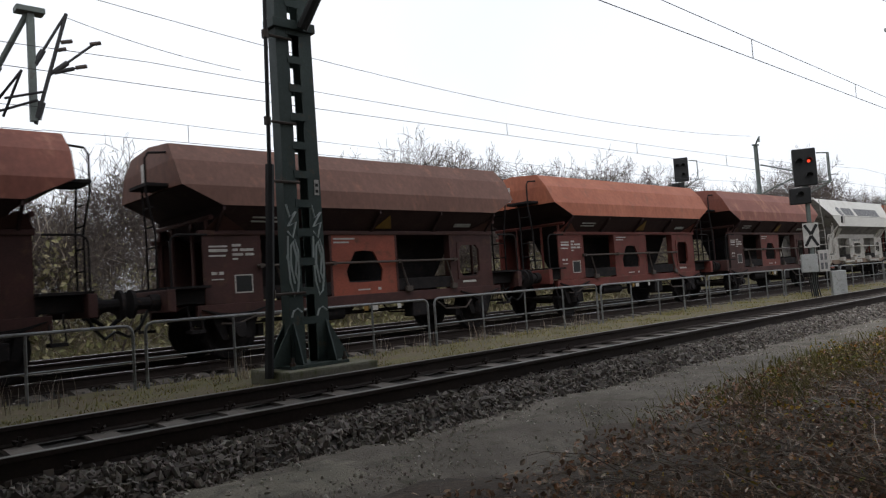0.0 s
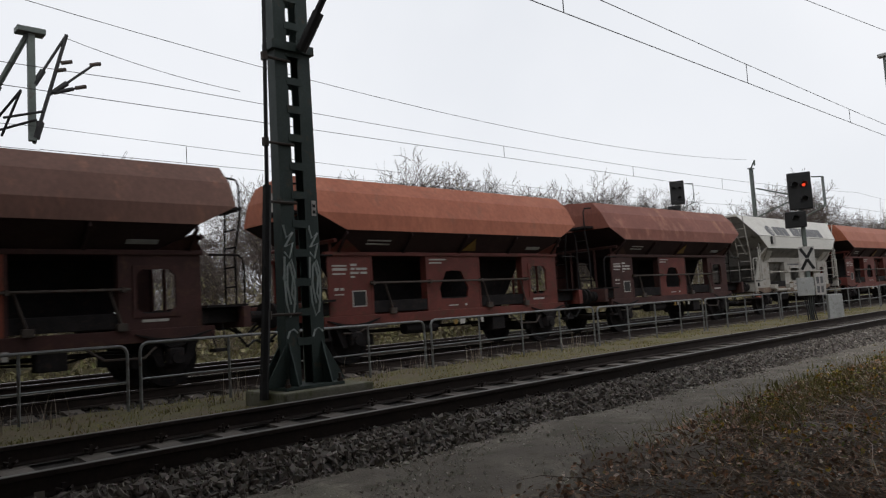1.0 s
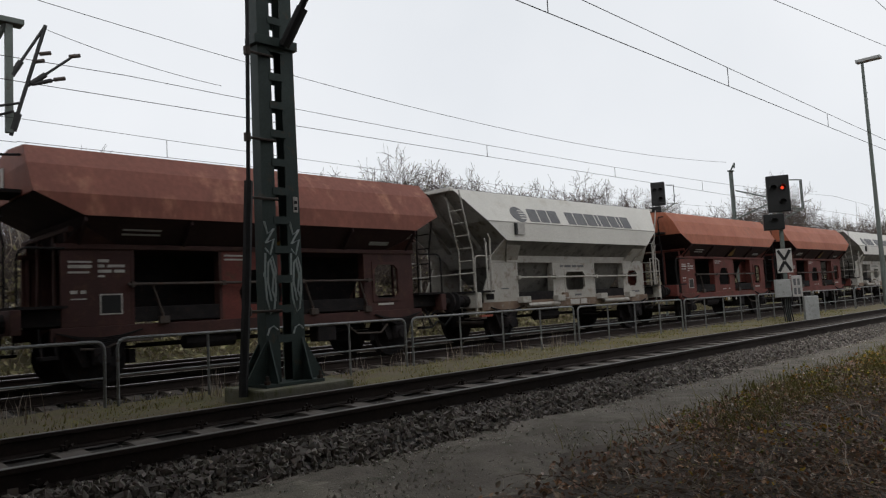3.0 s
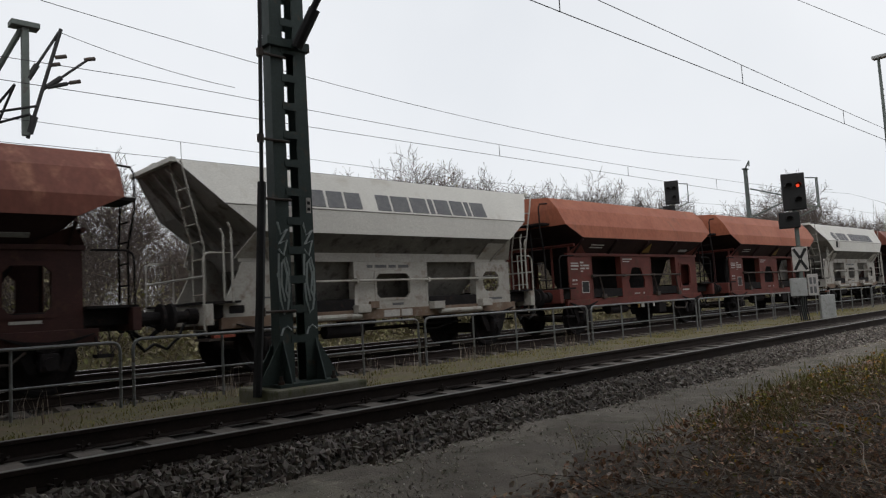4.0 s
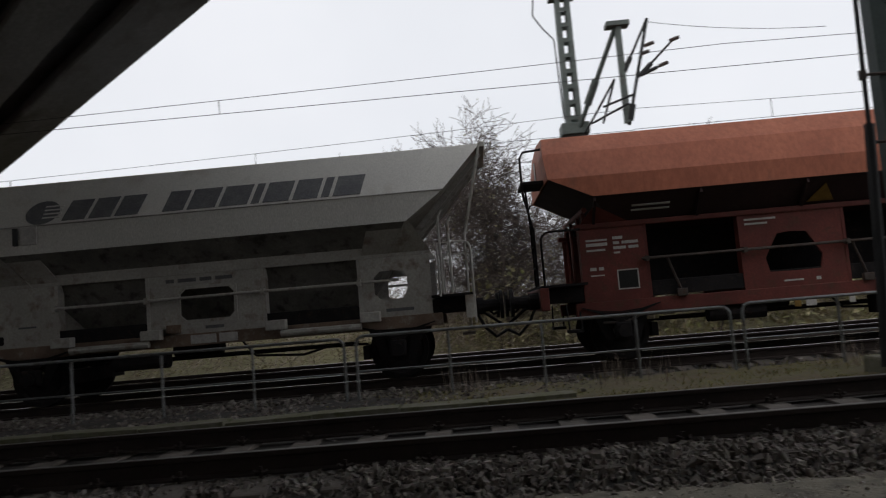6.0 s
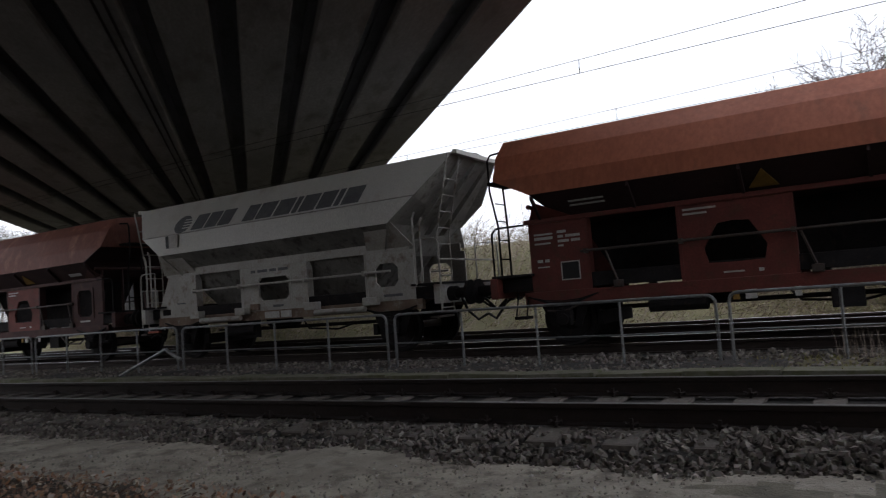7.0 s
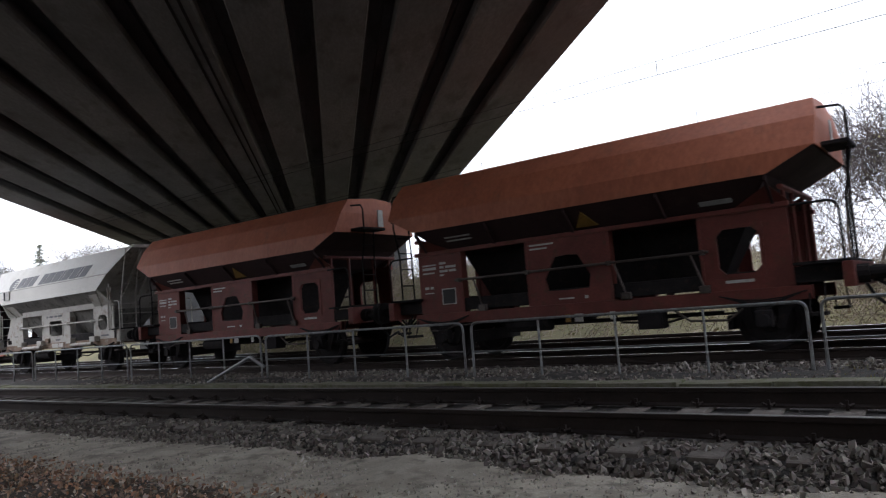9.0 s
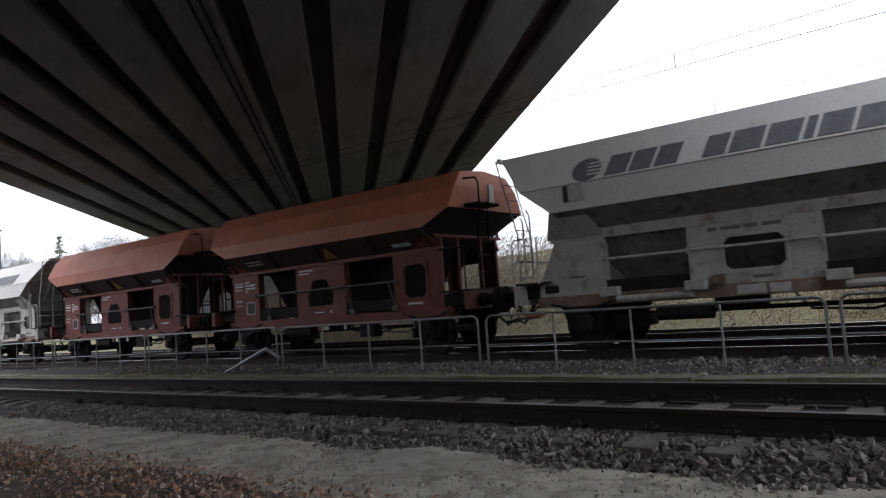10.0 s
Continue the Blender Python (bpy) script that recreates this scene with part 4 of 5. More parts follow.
    tri = [(0.30, -1.31, 2.515), (0.50, -1.06, 2.277), (0.08, -1.06, 2.277)]
    loft(bm, [[(x, y - k, z - k) for x, y, z in tri] for k in (0.012, 0.022)])
    part("hazard_triangle", bm, M_YELLOW, w)
    running_gear(w, panel_mat, panel_mat)
    return w


def white_wagon(label, seed):
    random.seed(seed)
    w = empty("hopper_wagon", label, "freight wagon", group="wagons of the freight train")
    P = [(-1.42, 2.47), (-1.38, 2.93), (-0.88, 3.72), (0, 3.80), (0.88, 3.72), (1.38, 2.93), (1.42, 2.47)]
    X = [3.3, 3.92, 4.58, 4.60, 4.58, 3.92, 3.3]
    bm = B()
    a = [bm.verts.new((-x, y, z)) for x, (y, z) in zip(X, P)]
    b = [bm.verts.new((x, y, z)) for x, (y, z) in zip(X, P)]
    for j in range(6):
        bm.faces.new((a[j], b[j], b[j + 1], a[j + 1]))
    part("hull", bm, M_WHITE, w)
    for sy in (-1, 1):
        bm = B()
        rod(bm, (-3.92, sy * 1.38, 2.93), (3.92, sy * 1.38, 2.93), 0.012, 5)
        part("hull_seam", bm, M_GRIME, w)
    for s in (-1, 1):
        bm = B()
        ring = [bm.verts.new((s * (x - 0.02), y * 0.985, z)) for x, (y, z) in zip(X, P)]
        low = [bm.verts.new((s * 2.9, y, 1.9)) for y in (-1.0, 1.0)]
        bm.faces.new(ring)
        bm.faces.new((ring[0], ring[-1], low[1], low[0]))
        part("end_wall", bm, M_GRIME, w)
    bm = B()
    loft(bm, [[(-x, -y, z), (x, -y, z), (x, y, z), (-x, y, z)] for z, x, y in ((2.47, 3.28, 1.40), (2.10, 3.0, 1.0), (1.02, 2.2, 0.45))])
    part("hopper", bm, M_CREAM_SHADED, w)
    for s in (-1, 1):
        bm = B()
        box(bm, min(s * 4.56, s * 4.66), max(s * 4.56, s * 4.66), -0.92, 0.92, 3.66, 3.75, 0.012)
        part("end_rim", bm, M_WHITE, w)
        for y in (-0.55, 0.0, 0.55):
            bm = B()
            loft(bm, [[(s * 4.50, y - 0.03, 3.6), (s * 4.50, y + 0.03, 3.6), (s * 4.60, y + 0.03, 3.6), (s * 4.60, y - 0.03, 3.6)], [(s * 3.25, y - 0.03, 2.3), (s * 3.25, y + 0.03, 2.3), (s * 3.40, y + 0.03, 2.3), (s * 3.40, y - 0.03, 2.3)]])
            part("end_rib", bm, M_GRIME, w)
        for sy in (-1, 1):
            bm = B()
            loft(bm, [[(s * 2.5, sy * y, 2.02), (s * 3.62, sy * y, 2.02), (s * 3.34, sy * (y + 0.35), 2.50), (s * 2.7, sy * (y + 0.35), 2.50)] for y in (1.0, 1.04)])
            part("corner_plate", bm, M_WHITE_D, w)
    for sy in (-1, 1):
        y0, y1 = sorted((sy * 1.04, sy * 1.0))
        bm = B()
        box(bm, -3.55, 3.5, y0, y1, 1.96, 2.14, 0.008)
        part("side_beam", bm, M_WHITE_D, w)
        bm = B()
        box(bm, -3.9, 3.75, sy * 1.0 - 0.05, sy * 1.0 + 0.05, 0.80, 1.0, 0.01)
        part("sill", bm, M_RUSTSILL, w, "rust-streaked sill")
        bm = B()
        plate(bm, oct_of(-3.85, -2.55, 1.0, 1.96, 0.2)[:6] + [(-3.48, 1.96), (-3.56, 1.76)], round8(-3.75, -3.45, 1.06, 1.2, 0.02), y0, y1)
        part("side_panel", bm, M_WHITE_D, w)
        bm = B()
        plate(bm, oct_of(-1.03, 0.88, 1.0, 1.96, 0.2), round8(-0.50, 0.39, 1.22, 1.72, 0.08), y0, y1)
        part("middle_panel", bm, M_WHITE_D, w)
        bm = B()
        plate(bm, oct_of(-0.55, 0.44, 1.17, 1.77, 0.12), round8(-0.50, 0.39, 1.22, 1.72, 0.08), min(sy * 1.04, sy * 1.055), max(sy * 1.04, sy * 1.055))
        part("window_rim", bm, M_WHITE_D, w)
        bm = B()
        plate(bm, oct_of(2.45, 3.6, 1.0, 1.96, 0.2), round8(2.68, 3.22, 1.28, 1.74, 0.1), y0, y1)
        part("end_panel", bm, M_WHITE_D, w)
        for xx in (-2.55, -1.03, 0.88, 2.45):
            bm = B()
            box(bm, xx - 0.03, xx + 0.03, min(sy * 0.86, sy * 1.045), max(sy * 0.86, sy * 1.045), 1.0, 1.96)
            part("panel_flange", bm, M_WHITE_D, w)
        bm = B()
        rod(bm, (-2.6, sy * 1.12, 1.58), (3.1, sy * 1.12, 1.58), 0.024, 7)
        for x in (-2.55, -1.03, 0.88, 2.45):
            box(bm, x - 0.03, x + 0.03, min(sy * 1.03, sy * 1.15), max(sy * 1.03, sy * 1.15), 1.53, 1.63)
        part("operating_rod", bm, M_WHITE_D, w)
        for x in (-2.42, -0.95, 1.08, 2.6):
            bm = B()
            box(bm, x - 0.16, x + 0.16, min(sy * 1.04, sy * 1.22), max(sy * 1.04, sy * 1.22), 0.94, 1.10, 0.015)
            part("bracket_box", bm, M_WHITE_D, w)
        for x in (-2.3, 1.15):
            bm = B()
            rod(bm, (x, sy * 1.14, 0.88), (x + 1.3, sy * 1.14, 0.88), 0.055, 8)
            part("lower_tube", bm, M_WHITE_D, w)
    flap_drums(w)
    for s in (-1, 1):
        bm = B()
        for y in (-1.1, -0.65):
            pipe(bm, [(s * 4.2, y, 0.7), (s * 4.2, y, 2.2), (s * 4.45, y, 3.2), (s * 4.56, y, 3.66)], 0.018)
        for k in range(9):
            z = 0.8 + 0.3 * k
            x = 4.2 + max(0, (z - 2.2) * 0.25)
            rod(bm, (s * x, -1.1, z), (s * x, -0.65, z), 0.013)
        part("ladder", bm, M_WHITE_D, w)
        bm = B()
        box(bm, min(s * 3.6, s * 4.3), max(s * 3.6, s * 4.3), -1.2, 1.2, 1.24, 1.28)
        part("end_platform", bm, M_UNDER, w)
        bm = B()
        for y in (-1.22, 1.22):
            pipe(bm, [(s * 4.28, y, 0.8), (s * 4.28, y, 1.95)] + arc((s * 4.28, y, 1.95), (s * 4.28, y, 2.1), (s * 4.15, y, 2.1)) + [(s * 3.75, y, 2.1), (s * 3.75, y, 1.25)], 0.018)
        rod(bm, (s * 4.28, -1.22, 1.7), (s * 4.28, 1.22, 1.7), 0.018)
        pipe(bm, [(s * 3.8, -1.3, 1.3), (s * 3.8, -1.3, 2.5), (s * 3.86, -1.3, 2.62)], 0.02)
        pipe(bm, [(s * 3.95, -1.3, 1.3), (s * 3.95, -1.3, 2.4), (s * 4.0, -1.3, 2.5)], 0.02)
        part("hand_rail", bm, M_WHITE_D, w)
        bm = B()
        box(bm, min(s * 4.05, s * 4.25), max(s * 4.05, s * 4.25), -1.3, -0.75, 0.62, 0.66)
        part("step", bm, M_STEEL, w)
    bm = B()
    box(bm, -4.12, -3.72, -1.20, -1.12, 0.66, 0.71, 0.008)
    part("brake_handle", bm, M_PANEL_BRIGHT, w, "orange handle below the end platform")
    for x, l in ((-0.35, 0.42), (0.12, 0.30)):
        bm = B()
        box(bm, x, x + l, -1.064, -1.051, 0.83, 0.97, 0.003)
        part("sill_tag", bm, M_MARK, w)
    bm = B()
    box(bm, -0.72, -0.5, -1.12, -1.04, 1.02, 1.16, 0.01)
    part("sign_holder", bm, M_RUSTSILL, w)
    bm = B()
    rod(bm, (-1.7, -0.86, 0.60), (-0.8, -0.86, 0.60), 0.13, 12)
    part("air_tank", bm, M_UNDER, w)
    # plain grey shapes on the inclined upper side stand for the company's mark
    lean = math.degrees(math.atan2(3.72 - 2.93, 1.38 - 0.88))

    def on_side(x, f, l, h, name, skew=0.10):
        y, z = -0.88 - 0.50 * f, 3.72 - 0.79 * f
        bm2 = B()
        m = pose(x, y - 0.006, z + 0.004, lean, 0, 0)
        pts = [(-l / 2 - skew * h, -h / 2), (l / 2 - skew * h, -h / 2), (l / 2 + skew * h, h / 2), (-l / 2 + skew * h, h / 2)]
        loft(bm2, [[m @ Vector((px, py, k)) for px, py in pts] for k in (-0.004, 0.004)])
        part(name, bm2, M_LETTER, w)
    bm = B()
    m = pose(-2.60, -1.24 - 0.006, 3.151 + 0.004, lean, 0, 0)
    ring = [(0.28 * math.cos(k), 0.25 * math.sin(k)) for k in (2 * math.pi * i / 20 for i in range(20))]
    loft(bm, [[m @ Vector((px, py, k)) for px, py in ring] for k in (-0.004, 0.004)])
    part("logo_disc", bm, M_LETTER, w)
    for k in range(4):
        bm2 = B()
        tilt_box(bm2, m @ pose(0.17, 0.12 - 0.08 * k, 0.002), 0.3, 0.028, 0.01)
        part("logo_stripe", bm2, M_WHITE, w)
    x = -2.20
    for l in (0.38, 0.37, 0.38, None, 0.34, 0.46, 0.46, 0.13, 0.42, 0.40, 0.13, 0.44):
        if l is None:
            x = -0.55
            continue
        on_side(x + l / 2, 0.72, l, 0.42, "lettering_bar", 0.10)
        x += l + 0.06
    marks(w, [(-0.72, 1.84, 0.14, 0.06), (-0.52, 1.84, 0.3, 0.06), (-0.16, 1.84, 0.2, 0.06), (0.10, 1.84, 0.28, 0.06), (-0.1, 1.06, 0.3, 0.05), (2.85, 1.08, 0.45, 0.05), (-3.2, 1.3, 0.3, 0.03)], -1.042, M_LETTER)
    bm = B()
    box(bm, -2.95, -2.61, -1.44, -1.41, 2.62, 2.92, 0.005)
    part("document_holder", bm, M_MARK, w)
    bm = B()
    box(bm, -2.99, -2.91, -1.46, -1.41, 2.62, 2.9)
    part("holder_clip", bm, M_BLACK, w)
    running_gear(w, M_WHITE_D, M_PANEL)
    return w


def train_x(t, i):
    """Where the middle of wagon i is at t seconds."""
    return 37.5525 - 7.01783 * t + 0.0096186 * t * t + 9.58 * (i - 3)


BROWN_L = "dark brown four-wheeled hopper wagon with a faceted hull"
WAGONS = {}
WAGONS[0] = red_wagon(BROWN_L, M_BROWN, M_PANEL_DARK, 1, M_PANEL_BRIGHT)
WAGONS[1] = red_wagon("bright orange hopper wagon with dark red side panels", M_ORANGE, M_PANEL, 2)
WAGONS[2] = red_wagon("weathered red-brown hopper wagon with faded patches on its hull", M_RED, M_PANEL_DARK, 3, M_PANEL)
WAGONS[3] = white_wagon("dirty cream hopper wagon with grey lettering bars", 4)


def again(i, src, label):
    w = copy_thing(WAGONS[src], pose(0, 0, 0))
    WAGONS[i] = tagged(w, label)


again(-1, 2, "faded red-brown hopper wagon ahead of a dark brown one")
again(4, 1, "bright orange hopper wagon coupled behind a cream one")
again(5, 1, "orange hopper wagon between another orange and a cream one")
again(6, 3, "dirty cream hopper wagon farther back in the train")
again(7, 2, "red-brown hopper wagon in the rear part of the train")
again(8, 1, "orange hopper wagon in the rear part of the train")
again(9, 3, "cream hopper wagon in the rear part of the train")
again(10, 1, "orange hopper wagon at the far end of the train")
for i, w in WAGONS.items():
    for x in (-3.0, 3.0):
        wheelset(w, x)


# ---- the tall mast by the near track ----
random.seed(12)
MX, MY = 5.0, 7.95
mast = lattice_mast("catenary_mast", "dark green lattice catenary mast with sprayed scrawls near its foot", 8.5, 0.57, 0.20, M_MAST, 0.372, True)
mast.matrix_basis = pose(MX - 0.06, MY, 0.06, 0, 0, 0)
bm = B()
box(bm, -0.42, 0.42, -0.30, 0.30, -0.02, 0.02, 0.005)
part("base_plate", bm, M_MAST, mast)
for sx in (-1, 1):
    for sy in (-1, 1):
        bm = B()
        loft(bm, [[(sx * 0.24 + k, sy * 0.10, 0.02), (sx * 0.24 + k, sy * 0.30, 0.02), (sx * 0.24 + k, sy * 0.10, 0.55)] for k in (-0.01, 0.01)])
        loft(bm, [[(sx * 0.28, sy * 0.08 + k, 0.02), (sx * 0.58, sy * 0.08 + k, 0.02), (sx * 0.28, sy * 0.08 + k, 0.52)] for k in (-0.01, 0.01)])
        part("stiffener", bm, M_MAST, mast)
        bm = B()
        rod(bm, (sx * 0.38, sy * 0.26, 0.0), (sx * 0.38, sy * 0.26, 0.12), 0.022, 6)
        rod(bm, (sx * 0.38, sy * 0.26, 0.02), (sx * 0.38, sy * 0.26, 0.06), 0.04, 6)
        part("anchor_bolt", bm, M_STEEL, mast)
for z in (4.35, 6.9):
    bm = B()
    box(bm, -0.31, 0.31, -0.13, 0.13, z - 0.06, z + 0.06, 0.01)
    part("clamp_band", bm, M_MAST, mast)
bm = B()
rod(bm, (0.1, -0.13, 4.35), (0.34, -0.75, 5.3), 0.045, 8)
rod(bm, (0.08, -0.18, 4.3), (0.2, -0.45, 4.75), 0.075, 10)
part("strut_insulator", bm, M_CABLE, mast)
bm = B()
rod(bm, (0.34, -0.75, 5.3), (0.55, -1.75, 5.5), 0.03, 8)
rod(bm, (0.1, -0.2, 6.4), (0.55, -1.75, 5.6), 0.025, 8)
part("bracket_arm", bm, M_CABLE, mast)
bm = B()
pipe(bm, [(-0.62, -0.12, -0.05), (-0.47, -0.12, 2.4), (-0.415, -0.13, 4.5), (-0.34, -0.13, 8.3)], 0.026, 7)
pipe(bm, [(-0.63, -0.12, -0.1), (-0.55, -0.12, 1.0), (-0.465, -0.12, 2.5)], 0.055, 7)
part("cable_riser", bm, M_CABLE, mast, "thick black cable clamped to the mast")
for z in (0.9, 2.3, 3.05, 4.15, 5.2, 6.2):
    bm = B()
    cxx = -0.55 + 0.03 * z
    rod(bm, (cxx, -0.12, z), (-0.05, -0.11, z), 0.018)
    rod(bm, (cxx, -0.12, z - 0.05), (cxx, -0.12, z + 0.05), 0.045)
    part("cable_clamp", bm, M_STEEL, mast)
bm = B()
box(bm, 0.175, 0.245, -0.105, -0.097, 2.15, 2.35, 0.002)
part("number_plate", bm, M_MARK, mast, "small white plate with dark bars")
bm = B()
for z in (2.28, 2.2):
    box(bm, 0.19, 0.23, -0.109, -0.105, z - 0.02, z + 0.02)
part("plate_bar", bm, M_BLACK, mast)
# scrawls of pale spray paint on the two channels
for cx in (-0.185, 0.185):
    for pts in ([(-0.075, 2.02), (-0.03, 1.86), (0.075, 1.93), (-0.06, 1.74), (0.07, 1.80), (0.0, 1.60), (-0.075, 1.68)],
                [(-0.07, 1.62), (-0.085, 1.35), (-0.07, 1.05), (-0.02, 0.86), (0.04, 0.92), (0.075, 1.15), (0.08, 1.42), (0.03, 1.58), (-0.03, 1.50), (-0.045, 1.25), (0.0, 1.02)],
                [(0.0, 1.55), (0.05, 1.35), (0.02, 1.15), (0.07, 1.02)],
                [(-0.08, 0.60), (-0.05, 0.68), (0.02, 0.71), (0.085, 0.66)]):
        bm = B()
        pipe(bm, [(cx + 0.9 * px, -0.086, z) for px, z in pts], 0.021, 5)
        part("sprayed_scrawl", bm, M_SPRAY, mast)
bm = B()
box(bm, MX - 0.62, MX + 0.68, MY - 0.48, MY + 0.48, -0.6, 0.04, 0.03)
tagged(part("mast_foundation", bm, M_FOUND), "mossy concrete block under the catenary mast", "foundation")


# ---- the mast behind the train, with its hanging supports ----
bmast = lattice_mast("catenary_mast", "grey-green lattice catenary mast behind the far track", 9.3, 0.46, 0.34, M_MASTGREY, 0.42, True)
bmast.matrix_basis = pose(3.12, 18.7, -0.3)
bm = B()
rod(bm, (-0.75, 0, 9.42), (0.9, 0, 9.38), 0.05)
rod(bm, (-0.6, 0, 9.4), (-0.6, 0, 9.75), 0.03)
part("top_arm", bm, M_MASTGREY, bmast)
bm = B()
box(bm, -0.36, 0.36, -0.3, 0.3, 5.55, 5.85, 0.02)
part("clamp_collar", bm, M_MASTGREY, bmast)
bm = B()
pipe(bm, [(0.1, -0.25, 5.7), (0.95, -1.7, 7.75)], 0.06, 8)
rod(bm, (0.30, -0.6, 6.2), (0.5, -0.95, 6.7), 0.10, 10)
part("support_arm", bm, M_MASTGREY, bmast)
bm = B()
box(bm, 0.92, 1.06, -1.78, -1.64, 5.35, 7.72, 0.012)
post = part("drop_post", bm, M_MASTGREY, bmast)
bm = B()
box(bm, 0.70, 1.26, -1.86, -1.54, 7.72, 7.84, 0.015)
part("post_cap", bm, M_MASTGREY, post)
for a, b, r in (((1.02, -1.72, 5.3), (1.70, -1.75, 7.85), 0.04), ((0.98, -1.72, 6.5), (1.70, -1.75, 7.85), 0.03), ((1.32, -1.72, 6.4), (2.3, -1.8, 7.30), 0.028), ((1.34, -1.72, 6.45), (1.98, -1.8, 6.68), 0.022)):
    bm = B()
    rod(bm, a, b, r, 8)
    arm = part("cantilever_tube", bm, M_CABLE, bmast)
    bm = B()
    d = (Vector(b) - Vector(a)).normalized()
    rod(bm, Vector(a) + d * 0.12, Vector(a) + d * 0.5, r * 2.1, 10)
    part("insulator", bm, M_CABLE, arm)
for p in ((1.68, -1.75, 7.2), (2.27, -1.8, 7.25), (1.95, -1.8, 6.66), (1.55, -1.74, 7.0)):
    bm = B()
    rod(bm, (p[0] - 0.1, p[1], p[2] - 0.02), (p[0] + 0.12, p[1], p[2] + 0.05), 0.045, 8)
    part("wire_clamp", bm, M_STEEL, bmast)
for a, b in (((0.2, -0.4, 5.5), (0.72, -2.0, 6.35)), ((0.5, -1.3, 5.5), (0.72, -2.0, 6.35)), ((0.5, -1.5, 5.85), (1.1, -2.2, 5.9)), ((0.3, -1.0, 5.6), (1.0, -2.0, 5.75))):
    bm = B()
    rod(bm, a, b, 0.028, 8)
    part("lower_cantilever_tube", bm, M_CABLE, bmast)
bm = B()
pipe(bm, [(-0.75, 0, 9.35), (-0.8, 0, 8.9), (-0.55, 0, 8.5), (-0.3, 0, 8.2), (-0.25, -0.1, 6.0)], 0.02)
part("down_lead", bm, M_CABLE, bmast)


def plain_mast(x, y, h, label):
    m = lattice_mast("catenary_mast", label, h, 0.30, 0.18, M_MASTGREY, 0.5, True)
    m.matrix_basis = pose(x, y, -0.3)
    for a, b in (((0, 0, h + 0.05), (-1.3, -0.8, h + 0.25)), ((-1.3, -0.8, h + 0.25), (-1.35, -0.8, h - 0.05)), ((0, -0.2, 5.5), (0.2, -2.4, 6.3)), ((0, -0.2, 7.2), (0.2, -2.4, 6.4))):
        bm = B()
        rod(bm, a, b, 0.045)
        part("bracket_arm", bm, M_MASTGREY, m)
    return m


plain_mast(43.2, 18.3, 8.4, "distant grey lattice mast above the wagons")
plain_mast(-50.3, 18.7, 8.05, "grey lattice mast beyond the bridge")
far_mast = plain_mast(60, 8.3, 8.4, "distant grey mast beside the path")
bm = B()
rod(bm, (0, 0, 8.3), (0, -2.8, 9.67), 0.04)
part("bracket_arm", bm, M_MASTGREY, far_mast)
plain_mast(100, 18.4, 8.4, "grey lattice mast in the distance")


# ---- wires ----
def wire(name, label, p, q, sag, r, droppers=None):
    p, q = Vector(p), Vector(q)
    w = empty(name, label, "overhead wire", m=Matrix.Translation(p))
    n = 24
    bm = B()
    at = lambda f: (q - p) * f + Vector((0, 0, -4 * sag * f * (1 - f)))
    pipe(bm, [at(i / n) for i in range(n + 1)], r, 5)
    part("messenger_wire" if droppers else "line", bm, M_CABLE, w)
    if droppers:
        y2, z2, k = droppers
        bm = B()
        low = [Vector(((q - p).x * i / n, y2 - p.y, z2 - p.z)) for i in range(n + 1)]
        pipe(bm, low, r * 1.1, 5)
        part("contact_wire", bm, M_CABLE, w)
        for i in range(1, k):
            f = (i - 0.5) / k
            a = at(f)
            bm = B()
            rod(bm, a, (a.x, y2 - p.y, z2 - p.z), 0.008, 4)
            part("dropper", bm, M_CABLE, w)
    return w


wire("catenary", "overhead line above the near track with droppers", (5.5, 6.2, 5.70), (62, 6.2, 5.75), 0.18, 0.007, (6.2, 5.20, 9))
wire("catenary", "overhead line above the freight train", (4.9, 12.65, 5.27), (43, 12.65, 5.75), 0.30, 0.006, (12.65, 4.85, 6))
wire("catenary", "overhead line above the far end of the freight train", (43, 12.65, 5.75), (90, 12.65, 5.75), 0.30, 0.006, (12.65, 4.85, 6))
wire("catenary", "overhead line above the freight train beside the bridge", (-50, 12.65, 5.27), (4.9, 12.65, 5.27), 0.30, 0.006, (12.65, 4.85, 9))
wire("catenary", "overhead line above the second main track", (4.2, 16.8, 5.34), (43, 16.8, 5.55), 0.28, 0.006, (16.8, 4.84, 6))
wire("catenary", "overhead line above the second main track beside the bridge", (-50, 16.8, 5.34), (4.2, 16.8, 5.34), 0.45, 0.006, (16.8, 4.82, 9))
wire("feeder_wire", "slack feeder wire between the lattice masts", (3.9, 18.7, 8.95), (42, 18.0, 8.5), 0.85, 0.009)
wire("feeder_wire", "feeder wire high above the near track", (5, 6.2, 6.53), (60, 6.2, 12.4), 0.0, 0.008)
wire("feeder_wire", "second feeder wire high above the path", (18, 5.5, 9.38), (80, 5.5, 9.38), 0.0, 0.008)
wire("feeder_wire", "thin tie wire on the cantilever", (4.8, 16.9, 7.45), (8.5, 16.0, 6.6), 0.1, 0.007)


